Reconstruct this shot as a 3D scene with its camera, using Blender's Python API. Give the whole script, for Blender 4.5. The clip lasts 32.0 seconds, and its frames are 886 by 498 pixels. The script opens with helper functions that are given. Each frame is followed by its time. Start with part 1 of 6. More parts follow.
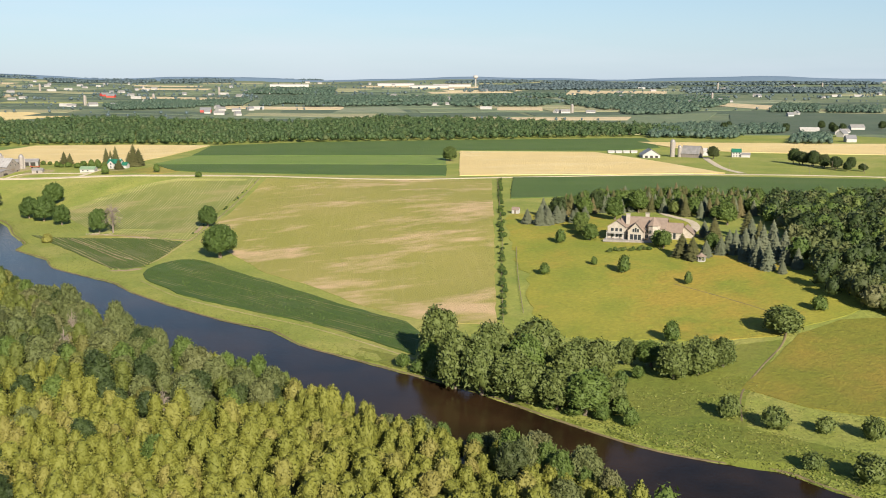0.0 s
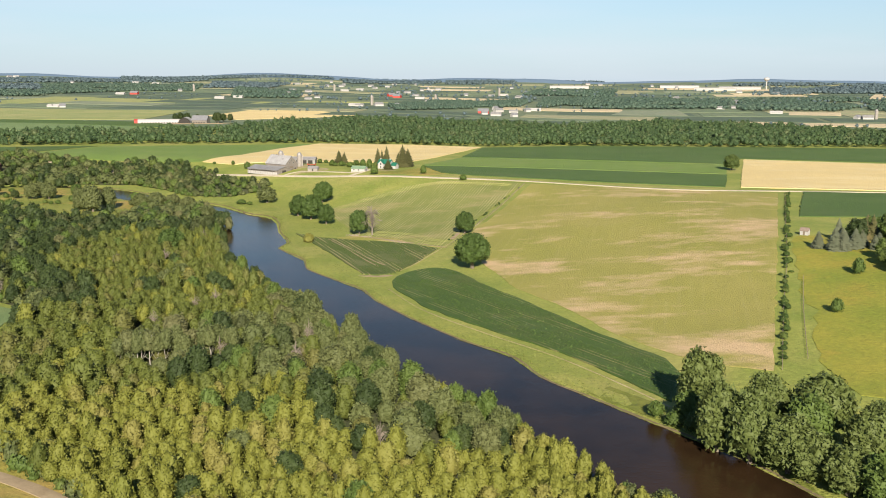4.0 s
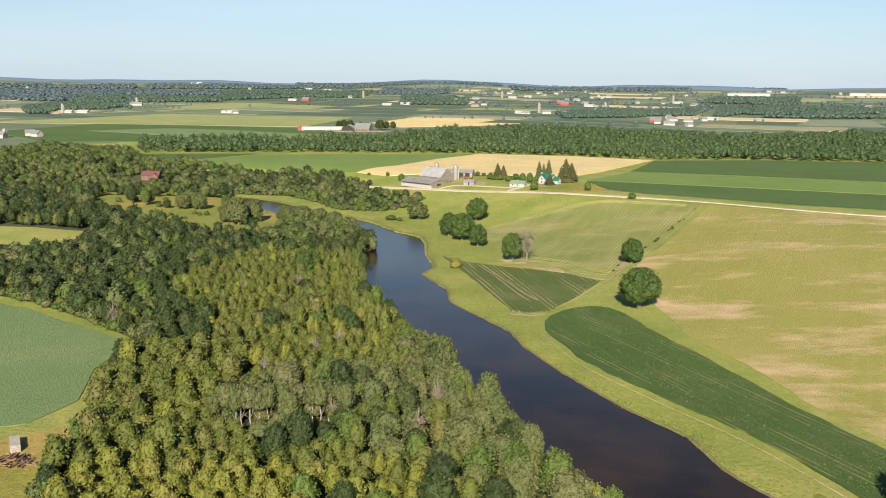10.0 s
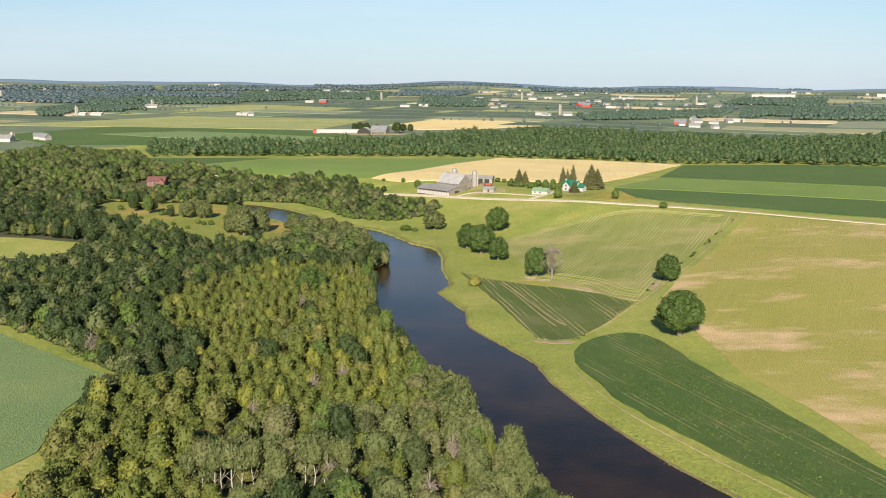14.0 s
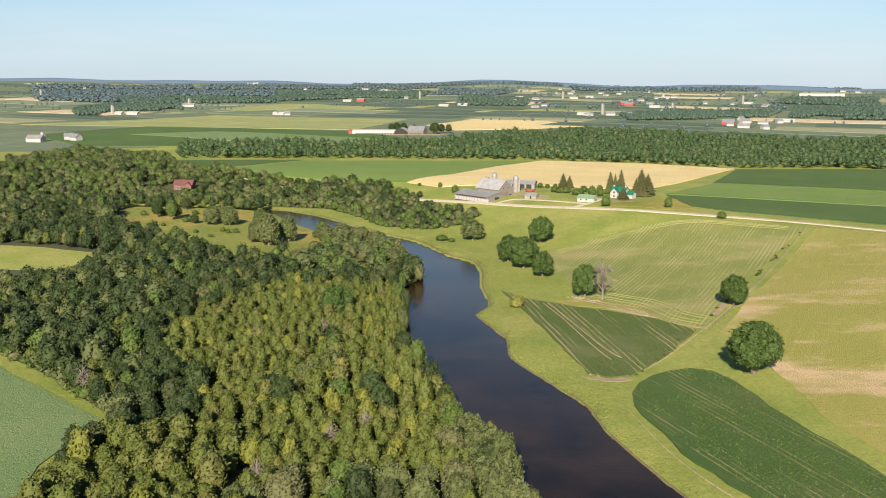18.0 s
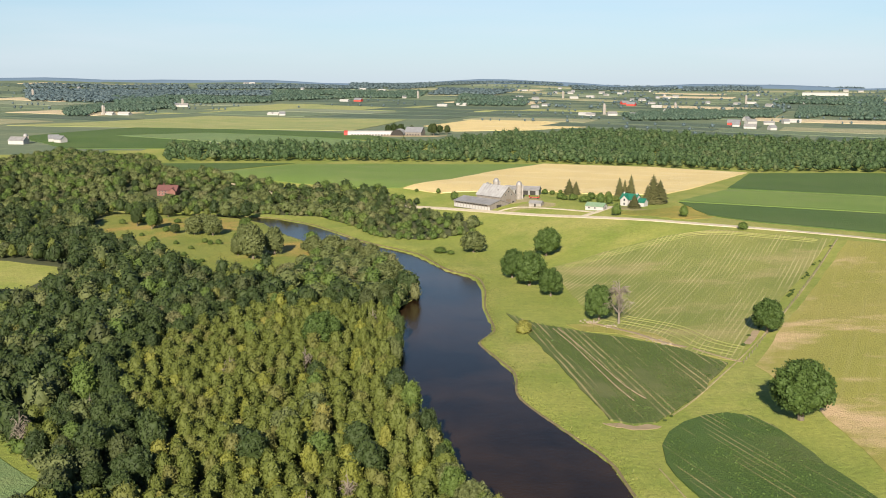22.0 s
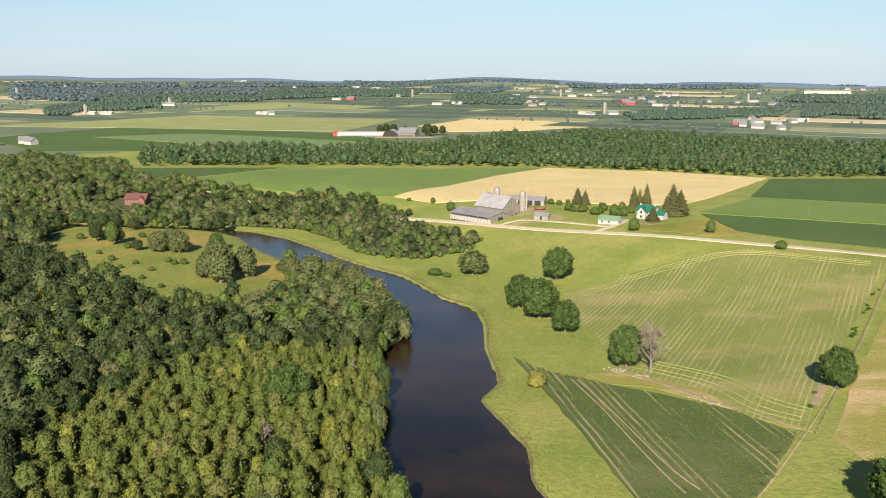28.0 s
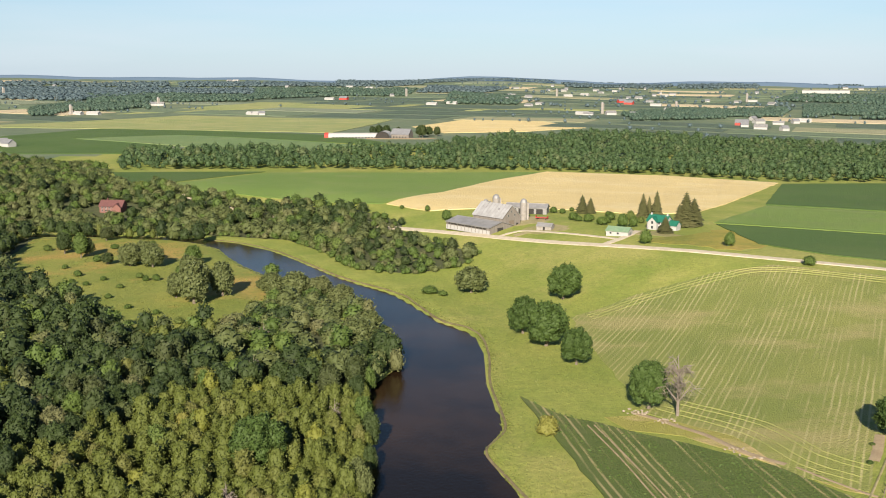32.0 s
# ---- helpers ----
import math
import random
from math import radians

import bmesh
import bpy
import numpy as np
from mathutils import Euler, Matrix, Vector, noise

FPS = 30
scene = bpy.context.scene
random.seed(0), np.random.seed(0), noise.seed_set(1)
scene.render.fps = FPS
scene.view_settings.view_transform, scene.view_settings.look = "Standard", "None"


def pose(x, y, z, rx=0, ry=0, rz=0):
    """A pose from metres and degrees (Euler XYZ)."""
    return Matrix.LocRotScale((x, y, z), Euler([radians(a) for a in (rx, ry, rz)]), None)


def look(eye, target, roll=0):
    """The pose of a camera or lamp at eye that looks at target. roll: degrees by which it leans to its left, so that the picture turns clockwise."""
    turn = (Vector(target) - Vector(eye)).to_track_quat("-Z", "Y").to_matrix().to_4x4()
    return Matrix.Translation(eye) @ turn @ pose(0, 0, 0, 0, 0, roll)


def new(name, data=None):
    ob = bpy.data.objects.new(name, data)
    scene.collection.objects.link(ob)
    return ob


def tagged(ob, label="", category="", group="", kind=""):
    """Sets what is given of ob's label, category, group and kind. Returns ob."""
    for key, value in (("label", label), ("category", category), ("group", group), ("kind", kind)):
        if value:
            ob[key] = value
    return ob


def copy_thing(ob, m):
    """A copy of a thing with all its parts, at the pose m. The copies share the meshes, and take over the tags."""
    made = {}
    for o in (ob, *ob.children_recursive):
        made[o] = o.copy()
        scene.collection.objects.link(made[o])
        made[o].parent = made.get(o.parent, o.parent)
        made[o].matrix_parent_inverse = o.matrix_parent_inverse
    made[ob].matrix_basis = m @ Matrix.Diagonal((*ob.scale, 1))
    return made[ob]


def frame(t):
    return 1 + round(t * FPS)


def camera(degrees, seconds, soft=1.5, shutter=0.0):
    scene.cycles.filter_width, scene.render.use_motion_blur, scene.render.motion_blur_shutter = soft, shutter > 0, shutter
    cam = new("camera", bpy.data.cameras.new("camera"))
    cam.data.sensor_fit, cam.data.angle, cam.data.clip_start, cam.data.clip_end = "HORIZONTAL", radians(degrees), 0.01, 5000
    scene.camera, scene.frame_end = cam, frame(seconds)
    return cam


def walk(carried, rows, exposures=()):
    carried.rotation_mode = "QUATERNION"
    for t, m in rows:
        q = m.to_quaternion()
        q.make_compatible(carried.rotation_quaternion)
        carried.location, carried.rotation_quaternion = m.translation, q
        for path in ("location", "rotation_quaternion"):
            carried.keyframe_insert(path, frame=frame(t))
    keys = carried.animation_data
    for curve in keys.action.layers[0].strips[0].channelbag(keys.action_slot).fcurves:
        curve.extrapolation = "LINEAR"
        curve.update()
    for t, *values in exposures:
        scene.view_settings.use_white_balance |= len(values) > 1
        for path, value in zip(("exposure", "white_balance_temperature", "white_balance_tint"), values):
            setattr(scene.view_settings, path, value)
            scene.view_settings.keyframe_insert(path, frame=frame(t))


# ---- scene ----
from mathutils.geometry import delaunay_2d_cdt


def view(x, y, z, turn, down, roll):
    """A camera pose: degrees to the left of north, below the horizon, and of roll."""
    return pose(x, y, z, 90 - down, 0, turn) @ pose(0, 0, 0, 0, 0, roll)


# seconds, place, turn, tilt, roll
PATH = [
    (0, -37.29, -338.76, 85.34, -28.571, 9.904, 0.048), (0.5, -34.25, -334.6, 85.41, -26.429, 9.915, 0.092),
    (1, -31.17, -330.45, 85.5, -24.304, 9.942, 0.138), (1.5, -28.17, -326.27, 85.57, -22.329, 9.957, 0.181),
    (2, -25.36, -322.03, 85.58, -20.366, 9.968, 0.213), (2.5, -22.75, -317.72, 85.51, -18.419, 9.968, 0.233),
    (3, -20.29, -313.37, 85.38, -16.425, 9.93, 0.243), (3.5, -17.98, -308.95, 85.25, -14.447, 9.886, 0.249),
    (4, -15.84, -304.44, 85.17, -12.459, 9.848, 0.255), (4.5, -13.85, -299.83, 85.17, -10.646, 9.817, 0.263),
    (6.5, -7.47, -280.6, 85.51, -5.557, 9.682, 0.288), (7, -6.24, -275.68, 85.64, -4.97, 9.687, 0.295),
    (7.5, -5.18, -270.76, 85.81, -4.399, 9.646, 0.304), (8, -4.29, -265.81, 86, -3.966, 9.638, 0.314),
    (8.5, -3.51, -260.78, 86.18, -3.685, 9.626, 0.322), (9, -2.77, -255.62, 86.29, -3.38, 9.586, 0.324),
    (9.5, -2.05, -250.25, 86.3, -3.051, 9.569, 0.319), (10, -1.38, -244.72, 86.23, -2.685, 9.523, 0.308),
    (10.5, -0.79, -239.17, 86.16, -2.337, 9.502, 0.294), (11, -0.29, -233.74, 86.12, -1.989, 9.485, 0.281),
    (11.5, 0.08, -228.54, 86.14, -1.669, 9.463, 0.266), (12, 0.35, -223.45, 86.18, -1.447, 9.456, 0.251),
    (12.5, 0.56, -218.36, 86.24, -1.476, 9.44, 0.235), (13, 0.78, -213.11, 86.28, -1.477, 9.436, 0.223),
    (13.5, 1, -207.66, 86.31, -1.501, 9.445, 0.213), (14, 1.22, -202.08, 86.33, -1.562, 9.451, 0.206),
    (14.5, 1.41, -196.45, 86.35, -1.407, 9.443, 0.201), (15, 1.57, -190.84, 86.39, -0.225, 9.448, 0.196),
    (15.5, 1.71, -185.25, 86.45, 0.549, 9.438, 0.193), (17.5, 2.02, -162.81, 86.88, 0.691, 9.517, 0.196),
    (18, 2.04, -157.19, 86.99, 0.705, 9.538, 0.197), (18.5, 2.03, -151.56, 87.08, 0.678, 9.512, 0.196),
    (19, 1.99, -145.94, 87.15, 0.673, 9.527, 0.193), (19.5, 1.9, -140.31, 87.19, 0.651, 9.528, 0.188), (20, 1.78, -134.68, 87.23, 0.657, 9.529, 0.18),
    (20.5, 1.66, -129.05, 87.26, 0.644, 9.538, 0.173), (21, 1.57, -123.44, 87.29, 0.644, 9.558, 0.169),
    (21.5, 1.54, -117.87, 87.35, 0.63, 9.555, 0.17), (22, 1.54, -112.34, 87.4, 0.62, 9.572, 0.176), (22.5, 1.56, -106.79, 87.46, 0.624, 9.566, 0.179),
    (23, 1.57, -101.15, 87.51, 0.601, 9.584, 0.175), (23.5, 1.59, -95.4, 87.55, 0.595, 9.59, 0.157), (24, 1.62, -89.58, 87.59, 0.59, 9.598, 0.131),
    (24.5, 1.63, -83.72, 87.62, 0.585, 9.609, 0.106), (25, 1.61, -77.86, 87.64, 0.569, 9.62, 0.09), (25.5, 1.54, -71.98, 87.66, 0.542, 9.625, 0.088),
    (27.5, 0.96, -48.36, 87.65, 0.374, 9.676, 0.145), (28, 0.82, -42.68, 87.64, 0.336, 9.686, 0.152), (28.5, 0.69, -37.15, 87.61, 0.281, 9.683, 0.15),
    (29, 0.57, -31.72, 87.56, 0.254, 9.663, 0.145), (29.5, 0.45, -26.36, 87.52, 0.186, 9.679, 0.139), (30, 0.34, -21.02, 87.53, 0.069, 9.687, 0.137),
    (30.5, 0.24, -15.72, 87.61, 0.026, 9.694, 0.14), (31, 0.16, -10.47, 87.73, 0.03, 9.7, 0.147), (31.5, 0.08, -5.24, 87.87, 0.011, 9.713, 0.154),
    (32, 0, 0, 88, 0, 9.726, 0.161),
]
cam = camera(48.6, 32.0, soft=1.0)
walk(cam, [(t, view(*row)) for t, *row in PATH], exposures=[(0.0, 1.0), (32.0, 1.0)])

# ---- light ----
SUN_UP, SUN_FROM = 26.5, 188.0   # degrees above the horizon, degrees clockwise from north
world = bpy.data.worlds.new("sky")
scene.world = world
world.use_nodes = True
wn, wl = world.node_tree.nodes, world.node_tree.links
sky = wn.new("ShaderNodeTexSky")
sky.sky_type, sky.sun_disc = "NISHITA", False
sky.sun_elevation, sky.sun_rotation = radians(SUN_UP), radians(SUN_FROM)
sky.air_density, sky.dust_density, sky.ozone_density, sky.altitude = 1.0, 0.15, 3.0, 300
haze = wn.new("ShaderNodeMix")
haze.data_type = "RGBA"
haze.inputs[7].default_value = (3.9, 5.6, 7.9, 1)   # summer haze, thickest towards the horizon
cirrus = wn.new("ShaderNodeTexNoise")
cirrus.inputs["Scale"].default_value, cirrus.inputs["Detail"].default_value = 2.2, 6
spread, at = wn.new("ShaderNodeMapping"), wn.new("ShaderNodeTexCoord")
spread.inputs["Scale"].default_value = (1, 1, 9)
thin = wn.new("ShaderNodeMapRange")
thin.inputs["From Min"].default_value, thin.inputs["From Max"].default_value, thin.inputs["To Max"].default_value = 0.46, 0.7, 0.75
veil = wn.new("ShaderNodeMix")
veil.data_type = "RGBA"
veil.inputs[7].default_value = (7.2, 7.8, 8.6, 1)
parts = wn.new("ShaderNodeSeparateXYZ")
low = wn.new("ShaderNodeMapRange")
low.inputs["From Min"].default_value, low.inputs["From Max"].default_value = 0.0, 0.17
low.inputs["To Min"].default_value, low.inputs["To Max"].default_value = 0.68, 0.0
wl.new(at.outputs["Generated"], parts.inputs[0])
wl.new(parts.outputs["Z"], low.inputs["Value"])
wl.new(low.outputs[0], haze.inputs[0])
wl.new(at.outputs["Generated"], spread.inputs[0])
wl.new(spread.outputs[0], cirrus.inputs["Vector"])
wl.new(cirrus.outputs["Fac"], thin.inputs["Value"])
wl.new(sky.outputs[0], haze.inputs[6])
soft_veil = wn.new("ShaderNodeMath")
soft_veil.operation = "MULTIPLY"
wl.new(thin.outputs[0], soft_veil.inputs[0])
wl.new(low.outputs[0], soft_veil.inputs[1])
wl.new(soft_veil.outputs[0], veil.inputs[0])
wl.new(haze.outputs[2], veil.inputs[6])
wl.new(veil.outputs[2], wn["Background"].inputs[0])
wn["Background"].inputs[1].default_value = 0.054
sun = new("sun", bpy.data.lights.new("sun", "SUN"))
sun.data.energy, sun.data.angle, sun.data.color = 5.0, radians(0.6), (1.0, 0.9, 0.74)
a, e = radians(SUN_FROM), radians(SUN_UP)
sun.matrix_world = look((math.sin(a) * math.cos(e) * 500, math.cos(a) * math.cos(e) * 500, math.sin(e) * 500), (0, 0, 0))

# ---- materials ----
def node(nt, kind, values=None, **settings):
    n = nt.nodes.new("ShaderNode" + kind)
    for key, value in settings.items():
        setattr(n, key, value)
    for key, value in (values or {}).items():
        n.inputs[key].default_value = value
    return n


def rgb(*c):
    return (*c, 1.0)


def start(name, rough=0.9, metal=0.0, spec=0.3):
    m = bpy.data.materials.new(name)
    m.use_nodes = True
    nt = m.node_tree
    b = nt.nodes["Principled BSDF"]
    b.inputs["Roughness"].default_value, b.inputs["Metallic"].default_value = rough, metal
    b.inputs["Specular IOR Level"].default_value = spec
    return m, nt, b


def place(nt, scale=(1, 1, 1), turn=0.0):
    tc, mp, sc = node(nt, "TexCoord"), node(nt, "Mapping"), node(nt, "Mapping")
    mp.inputs["Rotation"].default_value, sc.inputs["Scale"].default_value = (0, 0, radians(turn)), scale
    nt.links.new(tc.outputs["Object"], mp.inputs[0])
    nt.links.new(mp.outputs[0], sc.inputs[0])
    return sc.outputs[0]


def noise_of(nt, vector, scale, detail=4, rough=0.6, lo=0.35, hi=0.65):
    n = node(nt, "TexNoise", {"Scale": scale, "Detail": detail, "Roughness": rough})
    nt.links.new(vector, n.inputs["Vector"])
    r = node(nt, "MapRange", {"From Min": lo, "From Max": hi})
    nt.links.new(n.outputs["Fac"], r.inputs["Value"])
    return r.outputs[0]


def blend(nt, fac, a, b):
    m = node(nt, "Mix", data_type="RGBA")
    for value, k in ((fac, 0), (a, 6), (b, 7)):
        if isinstance(value, (tuple, float, int)):
            m.inputs[k].default_value = value
        else:
            nt.links.new(value, m.inputs[k])
    return m.outputs[2]


def times(nt, a, b, op="MULTIPLY"):
    m = node(nt, "Math", operation=op)
    for k, value in enumerate((a, b)):
        if isinstance(value, (float, int)):
            m.inputs[k].default_value = value
        else:
            nt.links.new(value, m.inputs[k])
    return m.outputs[0]


def relief(nt, b, source, strength, distance):
    n = node(nt, "Bump", {"Strength": strength, "Distance": distance})
    nt.links.new(source, n.inputs["Height"])
    nt.links.new(n.outputs[0], b.inputs["Normal"])


def crop(name, main, other, patch, patch_amount=0.4, rows=None, row_colour=None, row_amount=0.5, turn=0.0, streak=0.0, grain=1.6, patch_scale=0.035, sharp_from=0.7):
    """A field: two greens in large drifts, bare or ripe patches, drilled rows and fine grain."""
    m, nt, b = start(name)
    flat, along, drift = place(nt), place(nt, (1, 0.12, 1), turn), place(nt, (0.5, 1, 1), 20)
    colour = blend(nt, noise_of(nt, flat, 0.018, 3), rgb(*main), rgb(*other))
    colour = blend(nt, times(nt, noise_of(nt, drift, patch_scale, 6, 0.66, 0.5, 0.64), patch_amount), colour, rgb(*patch))
    fine = noise_of(nt, flat, grain, 3, 0.7, 0.25, 0.75)
    dark = node(nt, "HueSaturation", {"Value": 0.62})
    nt.links.new(colour, dark.inputs["Color"])
    colour = blend(nt, times(nt, fine, 0.55), colour, dark.outputs[0])
    if rows:
        w = node(nt, "TexWave", {"Scale": 0.314 / rows, "Distortion": 1.2, "Detail": 2, "Detail Scale": 0.4})
        nt.links.new(place(nt, (1, 1, 1), turn), w.inputs["Vector"])
        sharp = node(nt, "MapRange", {"From Min": sharp_from, "From Max": 0.98})
        nt.links.new(w.outputs["Fac"], sharp.inputs["Value"])
        broken = noise_of(nt, along, 0.11, 4, 0.7, 0.46 - streak, 0.6)
        colour = blend(nt, times(nt, times(nt, sharp.outputs[0], broken), row_amount), colour, rgb(*row_colour))
    nt.links.new(colour, b.inputs["Base Color"])
    relief(nt, b, fine, 0.8, 0.5)
    return m


def leaves(name, dark, mid, light, warm, fine=2.8):
    """Foliage: a hue of its own for each tree, mottled in small tufts."""
    m, nt, b = start(name, 0.62, 0, 0.25)
    info, tint = node(nt, "ObjectInfo"), node(nt, "Attribute", attribute_name="tint")
    own = times(nt, times(nt, info.outputs["Random"], tint.outputs["Fac"], "ADD"), 1.0, "FRACT")
    isle = node(nt, "NewGeometry").outputs["Random Per Island"]
    colour = blend(nt, own, rgb(*dark), rgb(*mid))
    colour = blend(nt, times(nt, isle, 0.4), colour, rgb(*light))
    kind = node(nt, "MapRange", {"From Min": 0.8, "From Max": 1.0})
    nt.links.new(own, kind.inputs["Value"])
    colour = blend(nt, times(nt, kind.outputs[0], 0.5), colour, rgb(*warm))
    mottle = noise_of(nt, place(nt), fine, 3, 0.7, 0.3, 0.7)
    deep = node(nt, "HueSaturation", {"Value": 0.6})
    nt.links.new(colour, deep.inputs["Color"])
    nt.links.new(blend(nt, times(nt, mottle, 0.35), colour, deep.outputs[0]), b.inputs["Base Color"])
    relief(nt, b, mottle, 0.5, 0.15)
    return m


def plain(name, main, other, scale=0.6, rough=0.8, metal=0.0, bump=0.3, spec=0.4, stretch=(1, 1, 1)):
    """Paint, metal, stone or bark with stains and grain."""
    m, nt, b = start(name, rough, metal, spec)
    at = place(nt, stretch)
    big, small = noise_of(nt, at, scale, 4), noise_of(nt, at, scale * 9, 3, 0.7)
    colour = blend(nt, big, rgb(*main), rgb(*other))
    dark = node(nt, "HueSaturation", {"Value": 0.8})
    nt.links.new(colour, dark.inputs["Color"])
    nt.links.new(blend(nt, times(nt, small, 0.6), colour, dark.outputs[0]), b.inputs["Base Color"])
    relief(nt, b, small, bump, 0.05)
    return m


def turf(name, green, pale, dry, dry_amount=0.55):
    """Rough grassland: tussocks, paler drifts, dry patches."""
    m, nt, b = start(name)
    flat = place(nt)
    colour = blend(nt, noise_of(nt, flat, 0.03, 4, 0.65), rgb(*green), rgb(*pale))
    colour = blend(nt, times(nt, noise_of(nt, flat, 0.012, 5, 0.7, 0.5, 0.62), dry_amount), colour, rgb(*dry))
    tuft = noise_of(nt, flat, 0.55, 5, 0.75, 0.35, 0.7)
    dark = node(nt, "HueSaturation", {"Value": 0.55})
    nt.links.new(colour, dark.inputs["Color"])
    nt.links.new(blend(nt, times(nt, tuft, 0.7), colour, dark.outputs[0]), b.inputs["Base Color"])
    relief(nt, b, tuft, 0.5, 0.5)
    return m


GRASS = turf("grassland", (0.2, 0.246, 0.043), (0.288, 0.302, 0.066), (0.39, 0.345, 0.11))
# far grass, greyed in its base colour to stand in for haze
HAZED_GRASS = turf("hazed_grassland", (0.12, 0.16, 0.095), (0.16, 0.195, 0.11), (0.24, 0.25, 0.14))
MARSH = turf("wet_meadow", (0.13, 0.17, 0.024), (0.18, 0.205, 0.032), (0.235, 0.22, 0.048), 0.5)
GLADE = turf("clearing_turf", (0.18, 0.215, 0.038), (0.26, 0.265, 0.055), (0.4, 0.27, 0.075), 0.9)
PARK = turf("park_meadow", (0.21, 0.24, 0.03), (0.3, 0.28, 0.04), (0.38, 0.265, 0.045), 0.7)
PASTURE = turf("rough_pasture", (0.16, 0.175, 0.022), (0.215, 0.2, 0.028), (0.28, 0.2, 0.036), 0.7)
DRY = turf("trampled_dry_grass", (0.2, 0.21, 0.035), (0.36, 0.29, 0.06), (0.42, 0.29, 0.09), 0.9)
LAWN = turf("lawn", (0.26, 0.3, 0.055), (0.38, 0.36, 0.1), (0.46, 0.39, 0.15))
HAY = crop("hay_field", (0.205, 0.235, 0.055), (0.265, 0.275, 0.072), (0.39, 0.325, 0.14), 0.7, 2.1, (0.46, 0.4, 0.19), 0.7, 25.5, 0.05, sharp_from=0.66)
STUBBLE = crop("stubble_field", (0.3, 0.285, 0.062), (0.35, 0.31, 0.082), (0.6, 0.425, 0.24), 1.0, 5.0, (0.44, 0.38, 0.17), 0.1, 25.5, patch_scale=0.03)
SOY = crop("soy_field", (0.09, 0.125, 0.03), (0.115, 0.145, 0.036), (0.19, 0.185, 0.075), 0.5, 2.3, (0.4, 0.32, 0.16), 0.75, -8.3, 0.0, sharp_from=0.62)
SOY_BANK = crop("soy_field_bank", (0.058, 0.108, 0.02), (0.075, 0.125, 0.025), (0.15, 0.155, 0.06), 0.35, 2.0, (0.34, 0.28, 0.13), 0.6, -18.4, -0.05, sharp_from=0.7)
SOY_FLAT = crop("soy_field_far", (0.074, 0.13, 0.027), (0.092, 0.148, 0.034), (0.11, 0.145, 0.046), 0.45)
CLOVER = crop("clover_field", (0.155, 0.235, 0.048), (0.185, 0.26, 0.058), (0.24, 0.25, 0.1), 0.4)
ALFALFA = crop("alfalfa_field", (0.155, 0.23, 0.085), (0.18, 0.25, 0.095), (0.24, 0.27, 0.11), 0.5)
WHEAT = crop("wheat_field", (0.75, 0.58, 0.27), (0.69, 0.53, 0.25), (0.8, 0.66, 0.37), 0.5, 6.0, (0.62, 0.46, 0.2), 0.3, 25.5)
# blue share raised a little in place of distance haze
PALE = crop("pale_field", (0.27, 0.31, 0.11), (0.34, 0.34, 0.13), (0.46, 0.4, 0.19), 0.5)
GRAVEL = plain("gravel", (0.54, 0.46, 0.34), (0.44, 0.37, 0.27), 0.4, 0.95)
EARTH = plain("bare_earth", (0.34, 0.26, 0.16), (0.27, 0.2, 0.12), 0.3, 0.95)
YARD = turf("farm_yard_earth", (0.26, 0.24, 0.09), (0.36, 0.3, 0.15), (0.46, 0.37, 0.23), 0.8)
DITCH = plain("dark_brown_earth", (0.13, 0.1, 0.055), (0.2, 0.16, 0.08), 0.3, 0.95)
BARK = plain("bark", (0.12, 0.09, 0.065), (0.2, 0.17, 0.13), 2.0, 0.95)
DEADWOOD = plain("grey_deadwood", (0.22, 0.185, 0.15), (0.16, 0.13, 0.105), 2.0, 0.9)
MAPLE = leaves("broadleaf_leaves", (0.02, 0.034, 0.009), (0.038, 0.058, 0.014), (0.046, 0.066, 0.018), (0.066, 0.064, 0.028))
LUSH = leaves("fresh_green_leaves", (0.05, 0.082, 0.016), (0.08, 0.118, 0.023), (0.098, 0.136, 0.029), (0.115, 0.124, 0.035))
GROVE = leaves("pale_willow_leaves", (0.066, 0.092, 0.022), (0.094, 0.118, 0.03), (0.11, 0.133, 0.036), (0.13, 0.13, 0.048))
FIELD = leaves("field_tree_leaves", (0.036, 0.064, 0.013), (0.056, 0.092, 0.019), (0.075, 0.112, 0.025), (0.085, 0.1, 0.03))
POPLAR = leaves("yellow_green_leaves", (0.11, 0.122, 0.018), (0.155, 0.16, 0.026), (0.172, 0.174, 0.033), (0.18, 0.145, 0.052))
ASPEN = leaves("olive_green_leaves", (0.066, 0.082, 0.014), (0.092, 0.11, 0.02), (0.108, 0.124, 0.026), (0.125, 0.105, 0.038))
WILLOW = leaves("grey_green_leaves", (0.066, 0.084, 0.026), (0.098, 0.113, 0.038), (0.12, 0.133, 0.048), (0.125, 0.11, 0.055))
SPRUCE = leaves("spruce_needles", (0.075, 0.08, 0.03), (0.12, 0.116, 0.046), (0.14, 0.128, 0.054), (0.165, 0.118, 0.062))
BLUE = leaves("blue_spruce_needles", (0.1, 0.118, 0.07), (0.15, 0.165, 0.105), (0.17, 0.18, 0.115), (0.09, 0.1, 0.055))
# belt leaves, with a little extra blue standing in for haze
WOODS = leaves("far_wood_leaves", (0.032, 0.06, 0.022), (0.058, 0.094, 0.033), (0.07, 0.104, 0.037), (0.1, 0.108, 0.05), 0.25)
# far leaves: distance haze is put into their colour as blue-grey
HAZED_LOT_LEAVES = leaves("hazed_lot_leaves", (0.05, 0.085, 0.062), (0.072, 0.11, 0.078), (0.08, 0.118, 0.082), (0.092, 0.115, 0.08), 0.15)
